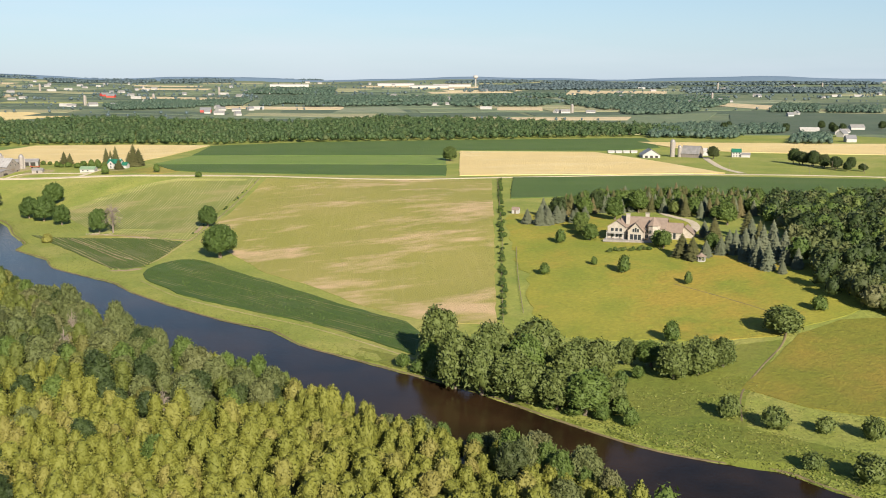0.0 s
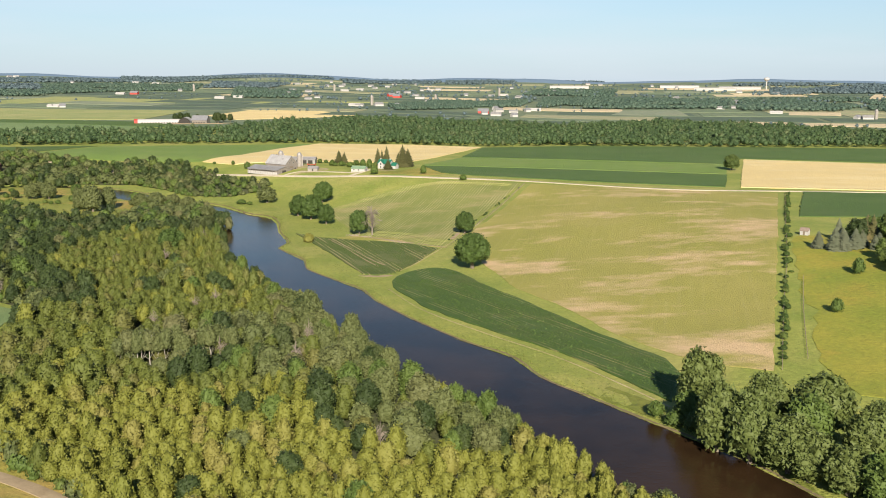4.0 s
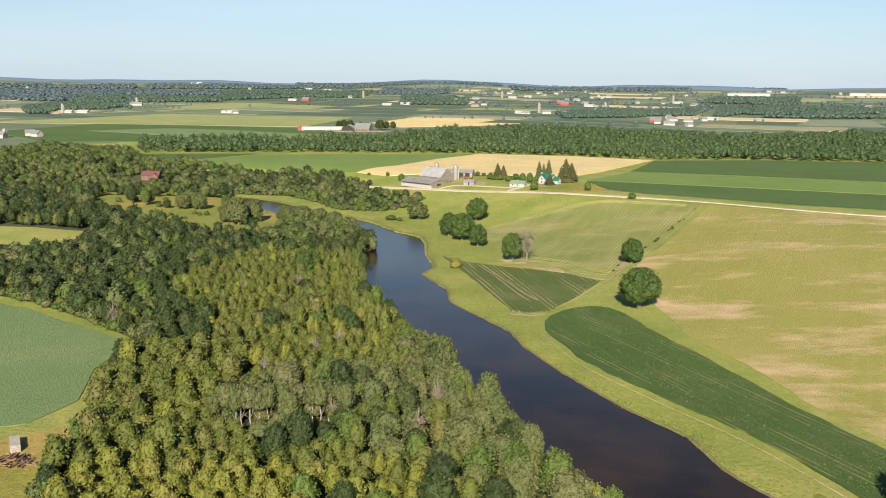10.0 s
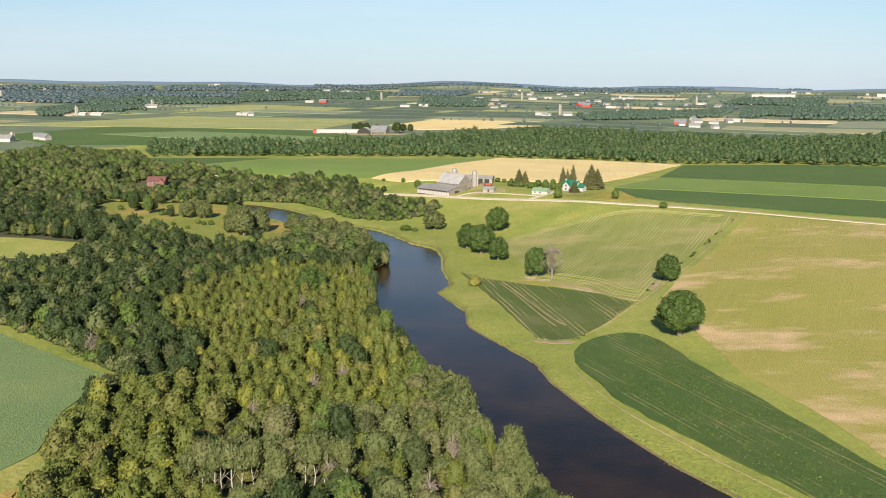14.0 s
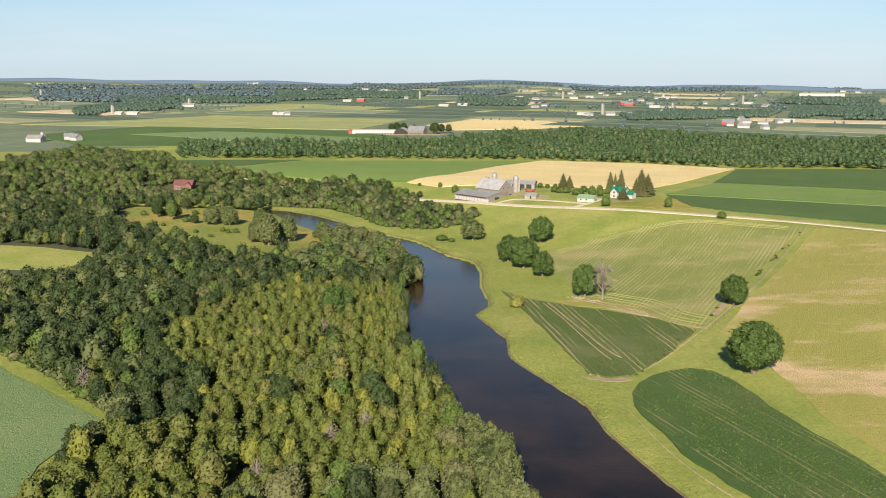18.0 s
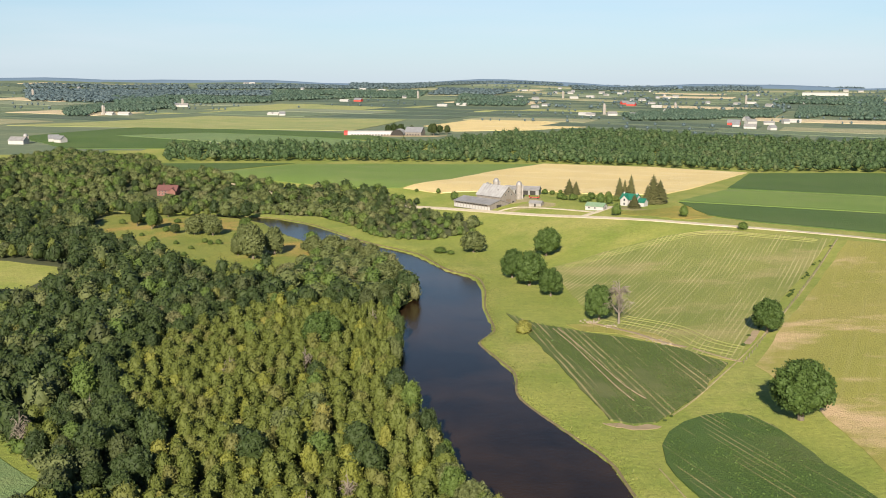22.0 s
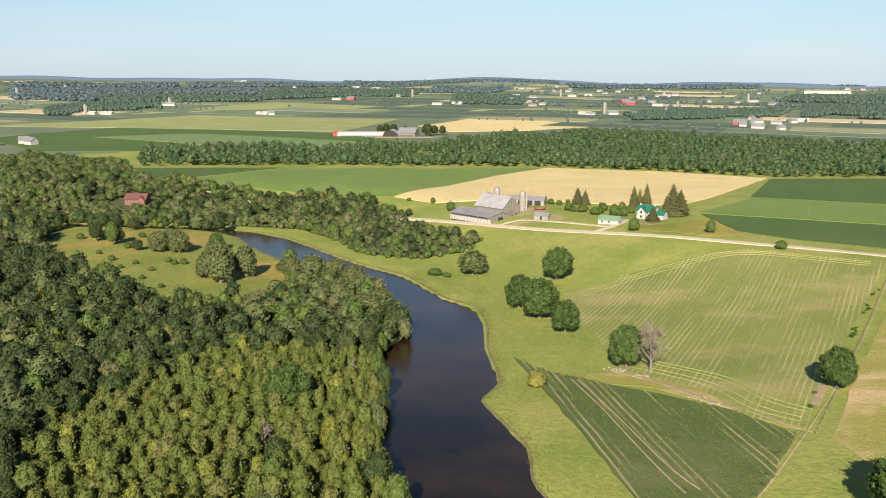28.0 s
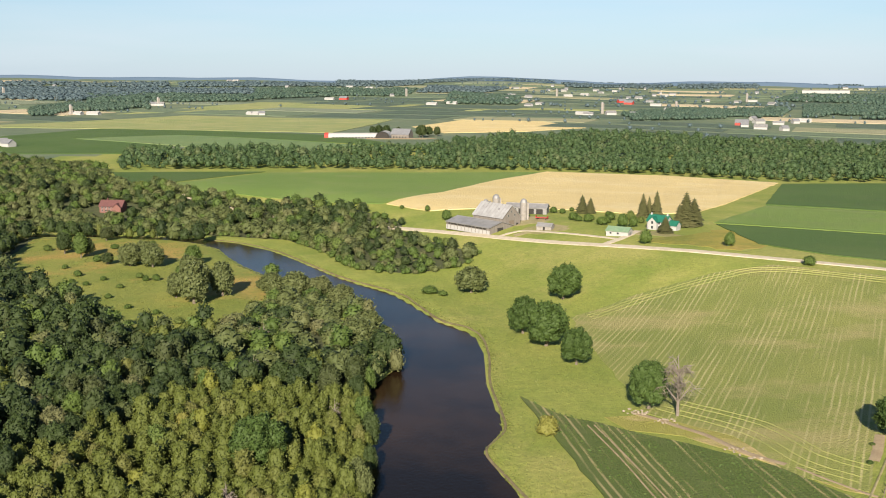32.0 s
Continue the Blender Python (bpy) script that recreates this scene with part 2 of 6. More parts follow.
HAZED_WOODS = leaves("hazed_wood_leaves", (0.07, 0.102, 0.112), (0.086, 0.12, 0.13), (0.09, 0.124, 0.132), (0.098, 0.124, 0.126), 0.1)
# far crops, greyed and blued so that their colour carries the haze
HAZED_CROP = [crop("hazed_crop_%s" % k, a, b, c, 0.5) for k, a, b, c in (("dark", (0.085, 0.122, 0.08), (0.1, 0.138, 0.09), (0.15, 0.165, 0.115)), ("green", (0.145, 0.19, 0.11), (0.165, 0.21, 0.12), (0.24, 0.25, 0.155)), ("light", (0.21, 0.245, 0.16), (0.24, 0.265, 0.17), (0.3, 0.3, 0.2)), ("pale", (0.28, 0.29, 0.16), (0.33, 0.31, 0.18), (0.44, 0.38, 0.24)), ("tan", (0.56, 0.45, 0.28), (0.62, 0.5, 0.32), (0.5, 0.42, 0.27)))]
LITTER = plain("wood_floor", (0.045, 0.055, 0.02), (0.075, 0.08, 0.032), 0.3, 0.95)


def water_material():
    m, nt, b = start("river_water", 0.05, 0, 0.5)
    b.inputs["IOR"].default_value = 1.17
    at = place(nt)
    nt.links.new(blend(nt, noise_of(nt, at, 0.025, 3), rgb(0.01, 0.0065, 0.0035), rgb(0.034, 0.019, 0.009)), b.inputs["Base Color"])
    calm = node(nt, "MapRange", {"To Min": 0.0, "To Max": 0.07})
    nt.links.new(noise_of(nt, place(nt, (1, 0.45, 1), 12), 0.05, 4, 0.6, 0.42, 0.6), calm.inputs["Value"])
    nt.links.new(calm.outputs[0], b.inputs["Roughness"])
    relief(nt, b, noise_of(nt, at, 0.9, 4, 0.65, 0.2, 0.8), 0.2, 0.2)
    return m


RIVER = water_material()


# ---- ground ----
# the two banks of the river, from downstream up
NORTH = [(300, -520), (230, -420), (185, -330), (160, -260), (147, -198), (143, -178), (133, -166), (124, -150), (117, -125), (109, -90),
         (97, -58), (88, -34), (81, -15), (78, 11), (67, 34), (54, 72), (45, 107), (42, 130), (33, 153), (22, 183),
         (22, 208), (16, 230), (11, 249), (17, 264), (17, 280), (15, 308), (16, 345), (12, 374), (-1, 392), (-11, 418),
         (-22, 444), (-52, 483), (-83, 536), (-100, 562), (-125, 588), (-143, 597), (-163, 606), (-194, 612), (-230, 621), (-330, 606), (-480, 570)]
SOUTH = [(235, -545), (175, -440), (140, -335), (118, -262), (103, -216), (86, -156), (68, -113), (52, -62), (36, -28), (25, 20),
         (17, 48), (12, 78), (4, 104), (-9, 150), (-16, 200), (-20, 250), (-24, 302), (-16, 325), (-21, 350), (-31, 385), (-47, 430),
         (-66, 468), (-91, 490), (-106, 513), (-120, 540), (-131, 566), (-145, 584), (-165, 597), (-198, 603), (-232, 611), (-330, 594), (-480, 555)]
WATER = -9.6


def to_line(x, y, line):
    """Distance of the places from a polyline."""
    best = np.full(np.shape(x), 1e9)
    for (ax, ay), (bx, by) in zip(line, line[1:]):
        ux, uy = bx - ax, by - ay
        s = np.clip(((x - ax) * ux + (y - ay) * uy) / (ux * ux + uy * uy), 0, 1)
        best = np.minimum(best, np.hypot(x - ax - s * ux, y - ay - s * uy))
    return best


def inside(x, y, ring):
    """Whether the places lie within a ring of corners."""
    odd = np.zeros(np.shape(x), bool)
    for (ax, ay), (bx, by) in zip(ring, ring[1:] + ring[:1]):
        if ay != by:
            odd ^= ((ay > y) != (by > y)) & (x < (bx - ax) * (y - ay) / (by - ay) + ax)
    return odd


def smooth(a, b, v):
    s = np.clip((v - a) / (b - a), 0, 1)
    return s * s * (3 - 2 * s)


NORTH_SIDE = NORTH + [(-5200, 400), (-5200, 5200), (5200, 5200), (5200, -520)]


def height(x, y):
    """Height of the ground: a river cut into flats, rising north to a plateau; far off it is lifted to meet the
    camera's horizon, with low hills.
    """
    x, y = np.asarray(x, float), np.asarray(y, float)
    dn, ds = to_line(x, y, NORTH), to_line(x, y, SOUTH)
    north = inside(x, y, NORTH_SIDE)
    wet = inside(x, y, NORTH + SOUTH[::-1])
    edge = np.minimum(dn, ds)
    bank = np.where(wet, -0.25 * np.minimum(edge, 6), 0.9 * smooth(0, 3.5, edge))
    reach = 245 - 105 * smooth(300, 500, y)
    start = 22 - 12 * smooth(300, 480, y)
    rise = np.where(north, 17.5 * smooth(start, reach, dn), 0) * np.where(wet, 0, 1)
    r = np.hypot(x, y + 100)
    swell = 1.6 * np.sin(x / 170 + 1) * np.sin(y / 210) * smooth(250, 700, r) * north
    swell = swell + 9 * smooth(860, 1250, y) * (1 - smooth(200, 900, x))
    far = 62 * np.clip((r - 1700) / 2800, 0, None) ** 1.25
    ridge = smooth(3300, 4450, r) * (8 + 7 * np.sin(x / 420 + 2.0) * np.sin(x / 1130) + 4 * np.sin(x / 160) - 7 * smooth(-300, 2500, x))
    return WATER + bank + rise + swell + far + ridge


def raw_mesh(name, verts, faces, material, smooth_shade=False):
    """A mesh from arrays: faces all of one size, or a list of such arrays."""
    me = bpy.data.meshes.new(name)
    verts = np.asarray(verts, np.float32)
    groups = [np.asarray(g, np.int32) for g in (faces if isinstance(faces, list) else [faces])]
    me.vertices.add(len(verts))
    me.vertices.foreach_set("co", verts.ravel())
    size = np.concatenate([np.full(len(g), g.shape[1], np.int32) for g in groups])
    loops = np.concatenate([g.ravel() for g in groups])
    me.loops.add(len(loops))
    me.loops.foreach_set("vertex_index", loops)
    me.polygons.add(len(size))
    me.polygons.foreach_set("loop_start", np.concatenate([[0], np.cumsum(size)[:-1]]).astype(np.int32))
    me.polygons.foreach_set("loop_total", size)
    me.polygons.foreach_set("use_smooth", np.full(len(size), smooth_shade))
    for m in (material if isinstance(material, list) else [material]):
        me.materials.append(m)
    me.update(calc_edges=True)
    return me


def spaced(lo, hi, fine_lo, fine_hi, step, growth):
    inner = np.arange(fine_lo, fine_hi + step, step)
    out, s, v = [], step, fine_hi + step
    up = []
    while v < hi:
        s *= growth
        v += s
        up.append(min(v, hi))
    s, v = step, fine_lo
    while v > lo:
        s *= growth
        v -= s
        out.append(max(v, lo))
    return np.concatenate([out[::-1], inner, up])


gx, gy = spaced(-4600, 4600, -300, 250, 4.4, 1.07), spaced(-4600, 4600, -280, 630, 4.4, 1.07)
X, Y = np.meshgrid(gx, gy)
Z = height(X, Y)
index = np.arange(X.size).reshape(X.shape)
quads = np.stack([index[:-1, :-1], index[:-1, 1:], index[1:, 1:], index[1:, :-1]], -1).reshape(-1, 4)
near = np.hypot(X, Y + 100).ravel() < 4560
quads = quads[near[quads].all(1)]
ground = new("ground", raw_mesh("ground", np.stack([X, Y, Z], -1).reshape(-1, 3), quads, [GRASS, HAZED_GRASS], True))
# the outer ground takes the haze-tinted grass
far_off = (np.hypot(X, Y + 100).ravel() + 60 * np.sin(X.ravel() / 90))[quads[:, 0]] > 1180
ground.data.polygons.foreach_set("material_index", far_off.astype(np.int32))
tagged(ground, "rolling river valley floor of rough green and yellow grass", "ground", kind="structure")


def spline(line, step):
    """A smooth line through the corners, with a place every step metres."""
    p = np.array(line, float)
    p = np.vstack([2 * p[0] - p[1], p, 2 * p[-1] - p[-2]])
    out = []
    for a, b, c, d in zip(p, p[1:], p[2:], p[3:]):
        n = max(1, int(np.hypot(*(c - b)) / step))
        s = np.arange(n)[:, None] / n
        out.append(0.5 * (2 * b + (c - a) * s + (2 * a - 5 * b + 4 * c - d) * s ** 2 + (3 * b - a - 3 * c + d) * s ** 3))
    return np.vstack(out + [p[-2:-1]])


def resample(ring, step, wobble, seed):
    """The ring's outline with places every step metres and slightly uneven edges."""
    rng = np.random.default_rng(seed)
    out = []
    for a, b in zip(ring, ring[1:] + ring[:1]):
        a, b = np.array(a, float), np.array(b, float)
        n = max(1, int(np.hypot(*(b - a)) / step))
        for k in range(n):
            q = a + (b - a) * k / n
            if k:
                q = q + rng.normal(0, wobble, 2)
            out.append(q)
    return out


def drape(name, ring, material, lift, label, category="field", step=10.0, wobble=0.35, seed=1):
    """A sheet of crop or turf that follows the ground, with its own thickness at the edge."""
    edge = resample(ring, step * 0.7, wobble, seed)
    xs, ys = np.array(edge).T
    gx, gy = np.meshgrid(np.arange(xs.min(), xs.max(), step), np.arange(ys.min(), ys.max(), step))
    gx, gy = gx.ravel() + 0.13, gy.ravel() + 0.17
    keep = inside(gx, gy, [tuple(q) for q in edge])
    line = [tuple(q) for q in edge]
    keep &= to_line(gx, gy, line + line[:1]) > step * 0.35
    pts = [Vector(q) for q in edge] + [Vector(q) for q in zip(gx[keep], gy[keep])]
    n = len(edge)
    v, _, fs, *_ = delaunay_2d_cdt(pts, [], [list(range(n))], 1, 1e-4)
    v = np.array([tuple(q) for q in v])
    z = height(v[:, 0], v[:, 1]) + lift
    top = np.column_stack([v, z])
    tri = np.array([f for f in fs if len(f) == 3], int)
    a, b, c = (v[tri[:, k]] for k in range(3))
    flip = (b[:, 0] - a[:, 0]) * (c[:, 1] - a[:, 1]) - (b[:, 1] - a[:, 1]) * (c[:, 0] - a[:, 0]) < 0
    tri[flip] = tri[flip][:, ::-1]
    sides = np.vstack([tri[:, [0, 1]], tri[:, [1, 2]], tri[:, [2, 0]]])
    have = {tuple(s) for s in sides.tolist()}
    rim = np.array([s for s in have if (s[1], s[0]) not in have], int)
    low = top.copy()
    low[:, 2] -= lift + 0.4
    skirt = np.column_stack([rim[:, 1], rim[:, 0], rim[:, 0] + len(v), rim[:, 1] + len(v)])
    ob = new(name, raw_mesh(name, np.vstack([top, low]), [tri, skirt], material))
    return tagged(ob, label, category, kind="structure")


def ribbon(name, line, width, material, lift, label, category="road", step=5.0, crown=0.08, kind="structure"):
    """A road or track of even width laid along the ground."""
    p = spline(line, step)
    t = np.gradient(p, axis=0)
    t /= np.hypot(*t.T)[:, None]
    side = np.column_stack([-t[:, 1], t[:, 0]])
    rng = np.random.default_rng(len(line))
    rows = []
    for k, f in enumerate((-0.53, -0.5, -0.2, 0.2, 0.5, 0.53)):
        w = width * f + (rng.normal(0, width * 0.02, len(p)) if abs(f) > 0.4 else 0)
        q = p + side * np.reshape(w, (-1, 1))
        z = height(q[:, 0], q[:, 1]) + (lift if 0 < k < 5 else -0.15) + (crown if 1 < k < 4 else 0)
        rows.append(np.column_stack([q, z]))
    n = len(p)
    i = np.arange(n - 1)
    faces = np.vstack([np.column_stack([k * n + i, k * n + i + 1, (k + 1) * n + i + 1, (k + 1) * n + i])[:, ::-1] for k in range(5)])
    ob = new(name, raw_mesh(name, np.vstack(rows), faces, material))
    return tagged(ob, label, category, kind=kind)


flat = [(x, y, WATER) for x, y in [(-520, -560), (320, -560), (320, 640), (-520, 640)]]
river = new("river", raw_mesh("river", flat, np.array([[0, 1, 2, 3]]), RIVER))
tagged(river, "dark brown slow river with a mirror-smooth surface", "river", kind="structure")

# ---- fields, meadows and roads ----
drape("hay_field", [(52, 389), (82, 410), (120, 424), (146, 426), (196, 388), (139, 290), (99, 215), (85, 228), (79, 254), (60, 275), (56, 324)],
      HAY, 0.15, "light green mown hay field with straw-coloured swath lines")
drape("stubble_field", [(202, 383), (275, 331), (352, 299), (209, 61), (154, -30), (135, -13), (131, 1), (124, 24), (118, 69), (109, 108), (109, 140), (108, 172), (103, 207), (131, 258), (160, 308)],
      STUBBLE, 0.15, "large pale green field with dry tan patches")
drape("soy_field", [(24, 291), (33, 276), (66, 249), (83, 232), (95, 211), (77, 180), (60, 158), (53, 156), (47, 160), (38, 219)],
      SOY, 0.55, "dark green triangular row-crop field with bare streaks", seed=2)
drape("soy_field", [(56.5, 128), (58, 140), (62, 150), (68, 158), (75, 163), (82, 164.5), (88, 161), (92, 153), (94, 142), (96, 125), (105, 88), (116, 33), (127, -8), (124, -28), (110, -48), (105, -25), (96, 8), (80, 43), (64, 82), (57, 120)],
      SOY_BANK, 0.55, "long dark green row-crop field following the river bank", seed=3)
drape("soy_field", [(374, 303), (507, 259), (625, 165), (560, 100), (459, 133), (377, 170), (300, 190)], SOY_FLAT, 0.5, "dark green crop field behind the hedge", seed=4)
drape("wheat_field", [(478, 570), (600, 497), (592, 425), (580, 360), (556, 262), (429, 306), (345, 336)], WHEAT, 0.5, "ripe golden wheat field beside the road", seed=5)
drape("soy_field", [(267, 771), (373, 773), (797, 652), (705, 515), (631, 500), (480, 578), (434, 522), (210, 635)], SOY_FLAT, 0.5, "dark green crop strip below the wood", seed=6)
drape("clover_field", [(210, 632), (432, 517), (385, 432), (152, 546)], CLOVER, 0.3, "bright green clover strip between darker crops", seed=7)
drape("soy_field", [(152, 541), (383, 427), (334, 338), (262, 378), (176, 443), (154, 472)], SOY_FLAT, 0.5, "dark green crop strip along the gravel road", seed=8)
drape("wheat_field", [(-38, 654), (0, 705), (42, 798), (93, 881), (190, 843), (267, 779), (182, 632), (152, 590), (115, 584), (75, 604), (20, 612), (-8, 618)],
      WHEAT, 0.5, "ripe golden wheat field behind the farmyard", seed=9)
drape("clover_field", [(-212, 752), (-150, 854), (89, 878), (4, 709), (-41, 656), (-88, 681), (-145, 710), (-182, 726)], CLOVER, 0.3, "green field between the woods", seed=10)
drape("soy_field", [(-283, 840), (-156, 860), (-218, 756), (-250, 752)], SOY_FLAT, 0.5, "dark green crop corner by the woods", seed=11)
drape("alfalfa_field", [(-190, 190), (-160, 171), (-135, 146), (-99, 112), (-103, 77), (-98, 45), (-106, 24), (-160, 10), (-260, 60), (-260, 200)],
      ALFALFA, 0.3, "pale green field beside the river wood", seed=12)
drape("dry_meadow", [(-300, 424), (-241, 410), (-199, 389), (-200, 338), (-228, 340), (-300, 350)], LAWN, 0.2, "yellow meadow enclosed by woods", seed=13)
drape("park_meadow", [(172, -27), (196, 14), (230, 82), (262, 132), (290, 128), (330, 60), (310, 20), (290, -10), (300, -50), (276, -100), (248, -104), (222, -104), (200, -92), (180, -74), (166, -58)], PARK, 0.14, "yellow-green lawn passing into golden unmown meadow", "meadow", seed=14, wobble=1.2)
drape("dry_meadow", [(-110, 10), (-99, 18), (-90, 24), (-87, 4), (-84, -18), (-72, -46), (-52, -78), (-70, -92), (-110, -60), (-135, -20)], DRY, 0.18, "golden dry grass round the log pile", "meadow", seed=16, wobble=1.0)
drape("rough_pasture", [(230, -107), (252, -106), (300, -135), (270, -200), (200, -176), (184, -152), (179, -131)], PASTURE, 0.2, "rough green-gold pasture beside the stream path", seed=15)
drape("wet_meadow", [(148, -200), (134, -165), (125, -148), (118, -124), (110, -88), (99, -58), (90, -34), (98, -30), (108, -56), (122, -80), (150, -96), (196, -98), (222, -108), (196, -124), (176, -136), (158, -154), (168, -180), (200, -215), (215, -250), (172, -280), (162, -262)], MARSH, 0.12, "green wet meadow with reeds beside the river", "meadow", seed=23)
drape("alfalfa_field", [(-440, 1180), (-343, 1262), (-139, 1152), (-40, 1072), (-180, 1020), (-297, 1096)], ALFALFA, 0.6, "pale green field beyond the wood", step=30, seed=17)
drape("soy_field", [(-560, 1150), (-503, 1450), (-330, 1390), (-152, 1281), (-37, 1114), (-139, 1156), (-343, 1266), (-445, 1180), (-300, 1092), (-297, 1010), (-439, 1000)],
      SOY_FLAT, 0.6, "dark green field beyond the wood", step=30, seed=18)
drape("wheat_field", [(-48, 1503), (46, 1766), (156, 1721), (229, 1500), (117, 1380), (1, 1340)], WHEAT, 0.6, "tan harvested field on a rise", step=30, seed=19)
drape("pale_field", [(-720, 1473), (-490, 1880), (-88, 1746), (-150, 1340), (-330, 1396), (-510, 1456)], PALE, 0.6, "pale yellow-green field beyond the wood", step=30, seed=20)
drape("wheat_field", [(-629, 1900), (-454, 2461), (-59, 2416), (432, 2135), (82, 2139), (-398, 2132)], PALE, 0.6, "tan strip field far off", step=40, seed=21)
drape("wheat_field", [(742, 597), (962, 420), (834, 322), (732, 429), (718, 509)], WHEAT, 0.6, "ripe golden wheat field behind the farm", step=20, seed=22)

drape("farm_yard", [(20, 560), (34, 545), (52, 548), (62, 556), (60, 572), (46, 578), (30, 574)], YARD, 0.1, "trampled bare earth and weeds of the farmyard", "yard", step=5, wobble=1.2, seed=25)
drape("farm_yard", [(38, 528), (52, 522), (66, 524), (70, 536), (62, 546), (46, 540)], YARD, 0.1, "trampled bare earth and weeds of the farmyard", "yard", step=5, wobble=1.2, seed=26)
drape("farm_yard", [(103, 500), (112, 496), (124, 488), (126, 497), (118, 512), (108, 518), (98, 514)], YARD, 0.1, "worn bare earth round the farmhouse", "yard", step=5, wobble=1.2, seed=27)
drape("farm_yard", [(97, 487), (128, 502), (150, 521), (168, 500), (160, 470), (140, 454), (114, 472)], DRY, 0.12, "dry brown-gold grass between farmhouse and road", "yard", step=5, wobble=1.2, seed=29)
ribbon("gravel_road", [(-330, 840), (-180, 705), (-90, 635), (-29, 587), (32, 525), (88, 478), (134, 446), (199, 401), (284, 333), (366, 309), (471, 283), (552, 250), (612, 208), (690, 120), (760, 20)],
       4.8, GRAVEL, 0.22, "pale gravel country road")
ribbon("farm_drive", [(79, 484), (90, 493), (98, 505), (103, 515)], 4.0, GRAVEL, 0.2, "gravel drive to the farmhouse")
ribbon("farm_drive", [(90, 493), (72, 512), (56, 525), (42, 534), (30, 528)], 2.6, GRAVEL, 0.14, "grassy gravel lane across the farmyard")
ribbon("farm_drive", [(568, 254), (590, 300), (640, 370), (660, 395)], 6.0, GRAVEL, 0.2, "gravel drive to the distant farm")
ribbon("field_track", [(199, 388), (157, 311), (128, 260), (98, 212), (76, 178), (65, 163)], 0.55, YARD, 0.17, "narrow dry earth track between two fields", "track")
drape("bare_patch", [(44.5, 158), (47, 155), (51, 153), (56, 152.5), (61, 155), (58, 157), (52, 156.2), (48, 157.5)], EARTH, 0.1, "bare tan earth at the foot of the crop", "bare earth", step=2, wobble=0.5, seed=28)
for line in ([(41, 265), (46, 240), (50, 215), (54, 190), (57, 176)], [(43, 265), (48, 240), (52.5, 215), (57, 190), (61, 178)]):
    ribbon("wheel_track", line, 0.45, EARTH, 0.72, "bare wheel track through the row crop", "track")
STRAW = plain("dry_straw", (0.31, 0.3, 0.1), (0.24, 0.255, 0.068), 0.12, 0.95)
for k in range(3):
    d = 2.0 + 2.9 * k + 0.5 * math.sin(5 * k)
    ribbon("hay_swath", [(58 + d * 0.3, 392 - d), (84 + d * 0.1, 409 - d), (120, 422.5 - d), (145, 424 - d * 1.1), (190 - d * 0.6, 390 - d)], 0.26, STRAW, 0.22, "pale raked straw line along the headland", "straw")
for k in range(4):
    d = 1.5 + 3.6 * k + 0.6 * math.sin(4 * k)
    ribbon("hay_swath", [(62 + d * 0.9, 278 + d * 0.5), (80 + d * 0.9, 256 + d * 0.5), (88 + d * 0.8, 232 + d * 0.6), (98 + d * 0.6, 219 + d * 0.8)], 0.24, STRAW, 0.22, "pale raked straw line beside the crop margin", "straw")
ribbon("stony_strip", [(56, 276), (61, 271), (66, 264), (72, 256), (76, 247), (80, 240), (86, 233)], 1.8, EARTH, 0.16, "pale bare stony strip at the crop margin", "margin", step=2.0)
ribbon("stony_strip", [(88, 231), (92, 224), (97, 216), (100, 212)], 0.9, EARTH, 0.16, "pale bare strip at the corner of the crop", "margin", step=2.0)
ribbon("bare_patch", [(115, 246), (113, 242), (110, 236), (107, 231)], 2.6, EARTH, 0.18, "trodden bare earth below the field tree", "bare earth", step=1.5)
drape("stony_margin", [(58, 274), (47, 273), (52, 262), (66, 256), (80, 238), (94, 217), (98, 214), (86, 232), (80, 252), (70, 266)], STUBBLE, 0.11, "rough stony grass margin between crop and hay", "margin", seed=24)
ribbon("field_track", [(54, 124), (61, 82), (76, 42), (92, 6), (102, -27), (108, -52)], 0.5, YARD, 0.1, "thin worn strip along the river side of the crop", "track")
ribbon("field_track", [(-110, -20), (-97, -33), (-89, -46), (-78, -60), (-57, -81), (-20, -130)], 4.0, EARTH, 0.3, "earth lane along the edge of the wood", "track")
ribbon("field_track", [(238, -34), (240, -62), (238, -90), (222, -108), (196, -122), (176, -134), (160, -150)], 0.7, DITCH, 0.1, "narrow worn path through the meadow", "track")
ribbon("mansion_drive", [(300, 26), (318, 40), (332, 60), (340, 90), (372, 130)], 4.5, GRAVEL, 0.16, "curving pale drive behind the mansion")

line = spline(NORTH[3:-3], 4.0)
side = np.gradient(line, axis=0)
side = np.column_stack([side[:, 1], -side[:, 0]]) / np.hypot(side[:, 0], side[:, 1])[:, None]
ribbon("river_bank", [tuple(q) for q in line + side * 0.55], 0.8, DITCH, 0.1, "dark brown strip along the edge of the bank", "river bank")

# ---- trees ----
def ball(level):
    bm = bmesh.new()
    bmesh.ops.create_icosphere(bm, subdivisions=level, radius=1)
    v = np.array([p.co[:] for p in bm.verts])
    f = np.array([[p.index for p in q.verts] for q in bm.faces])
    bm.free()
    return v, f


BALL = {k: ball(k) for k in (1, 2, 3, 4)}


class Shape:
    """Collects triangles."""

    def __init__(self):
        self.v, self.f, self.n = [], [], 0

    def add(self, v, f):
        self.v.append(np.asarray(v, float))
        self.f.append(np.asarray(f, int) + self.n)
        self.n += len(v)
        return self

    def done(self):
        return np.vstack(self.v), np.vstack(self.f)


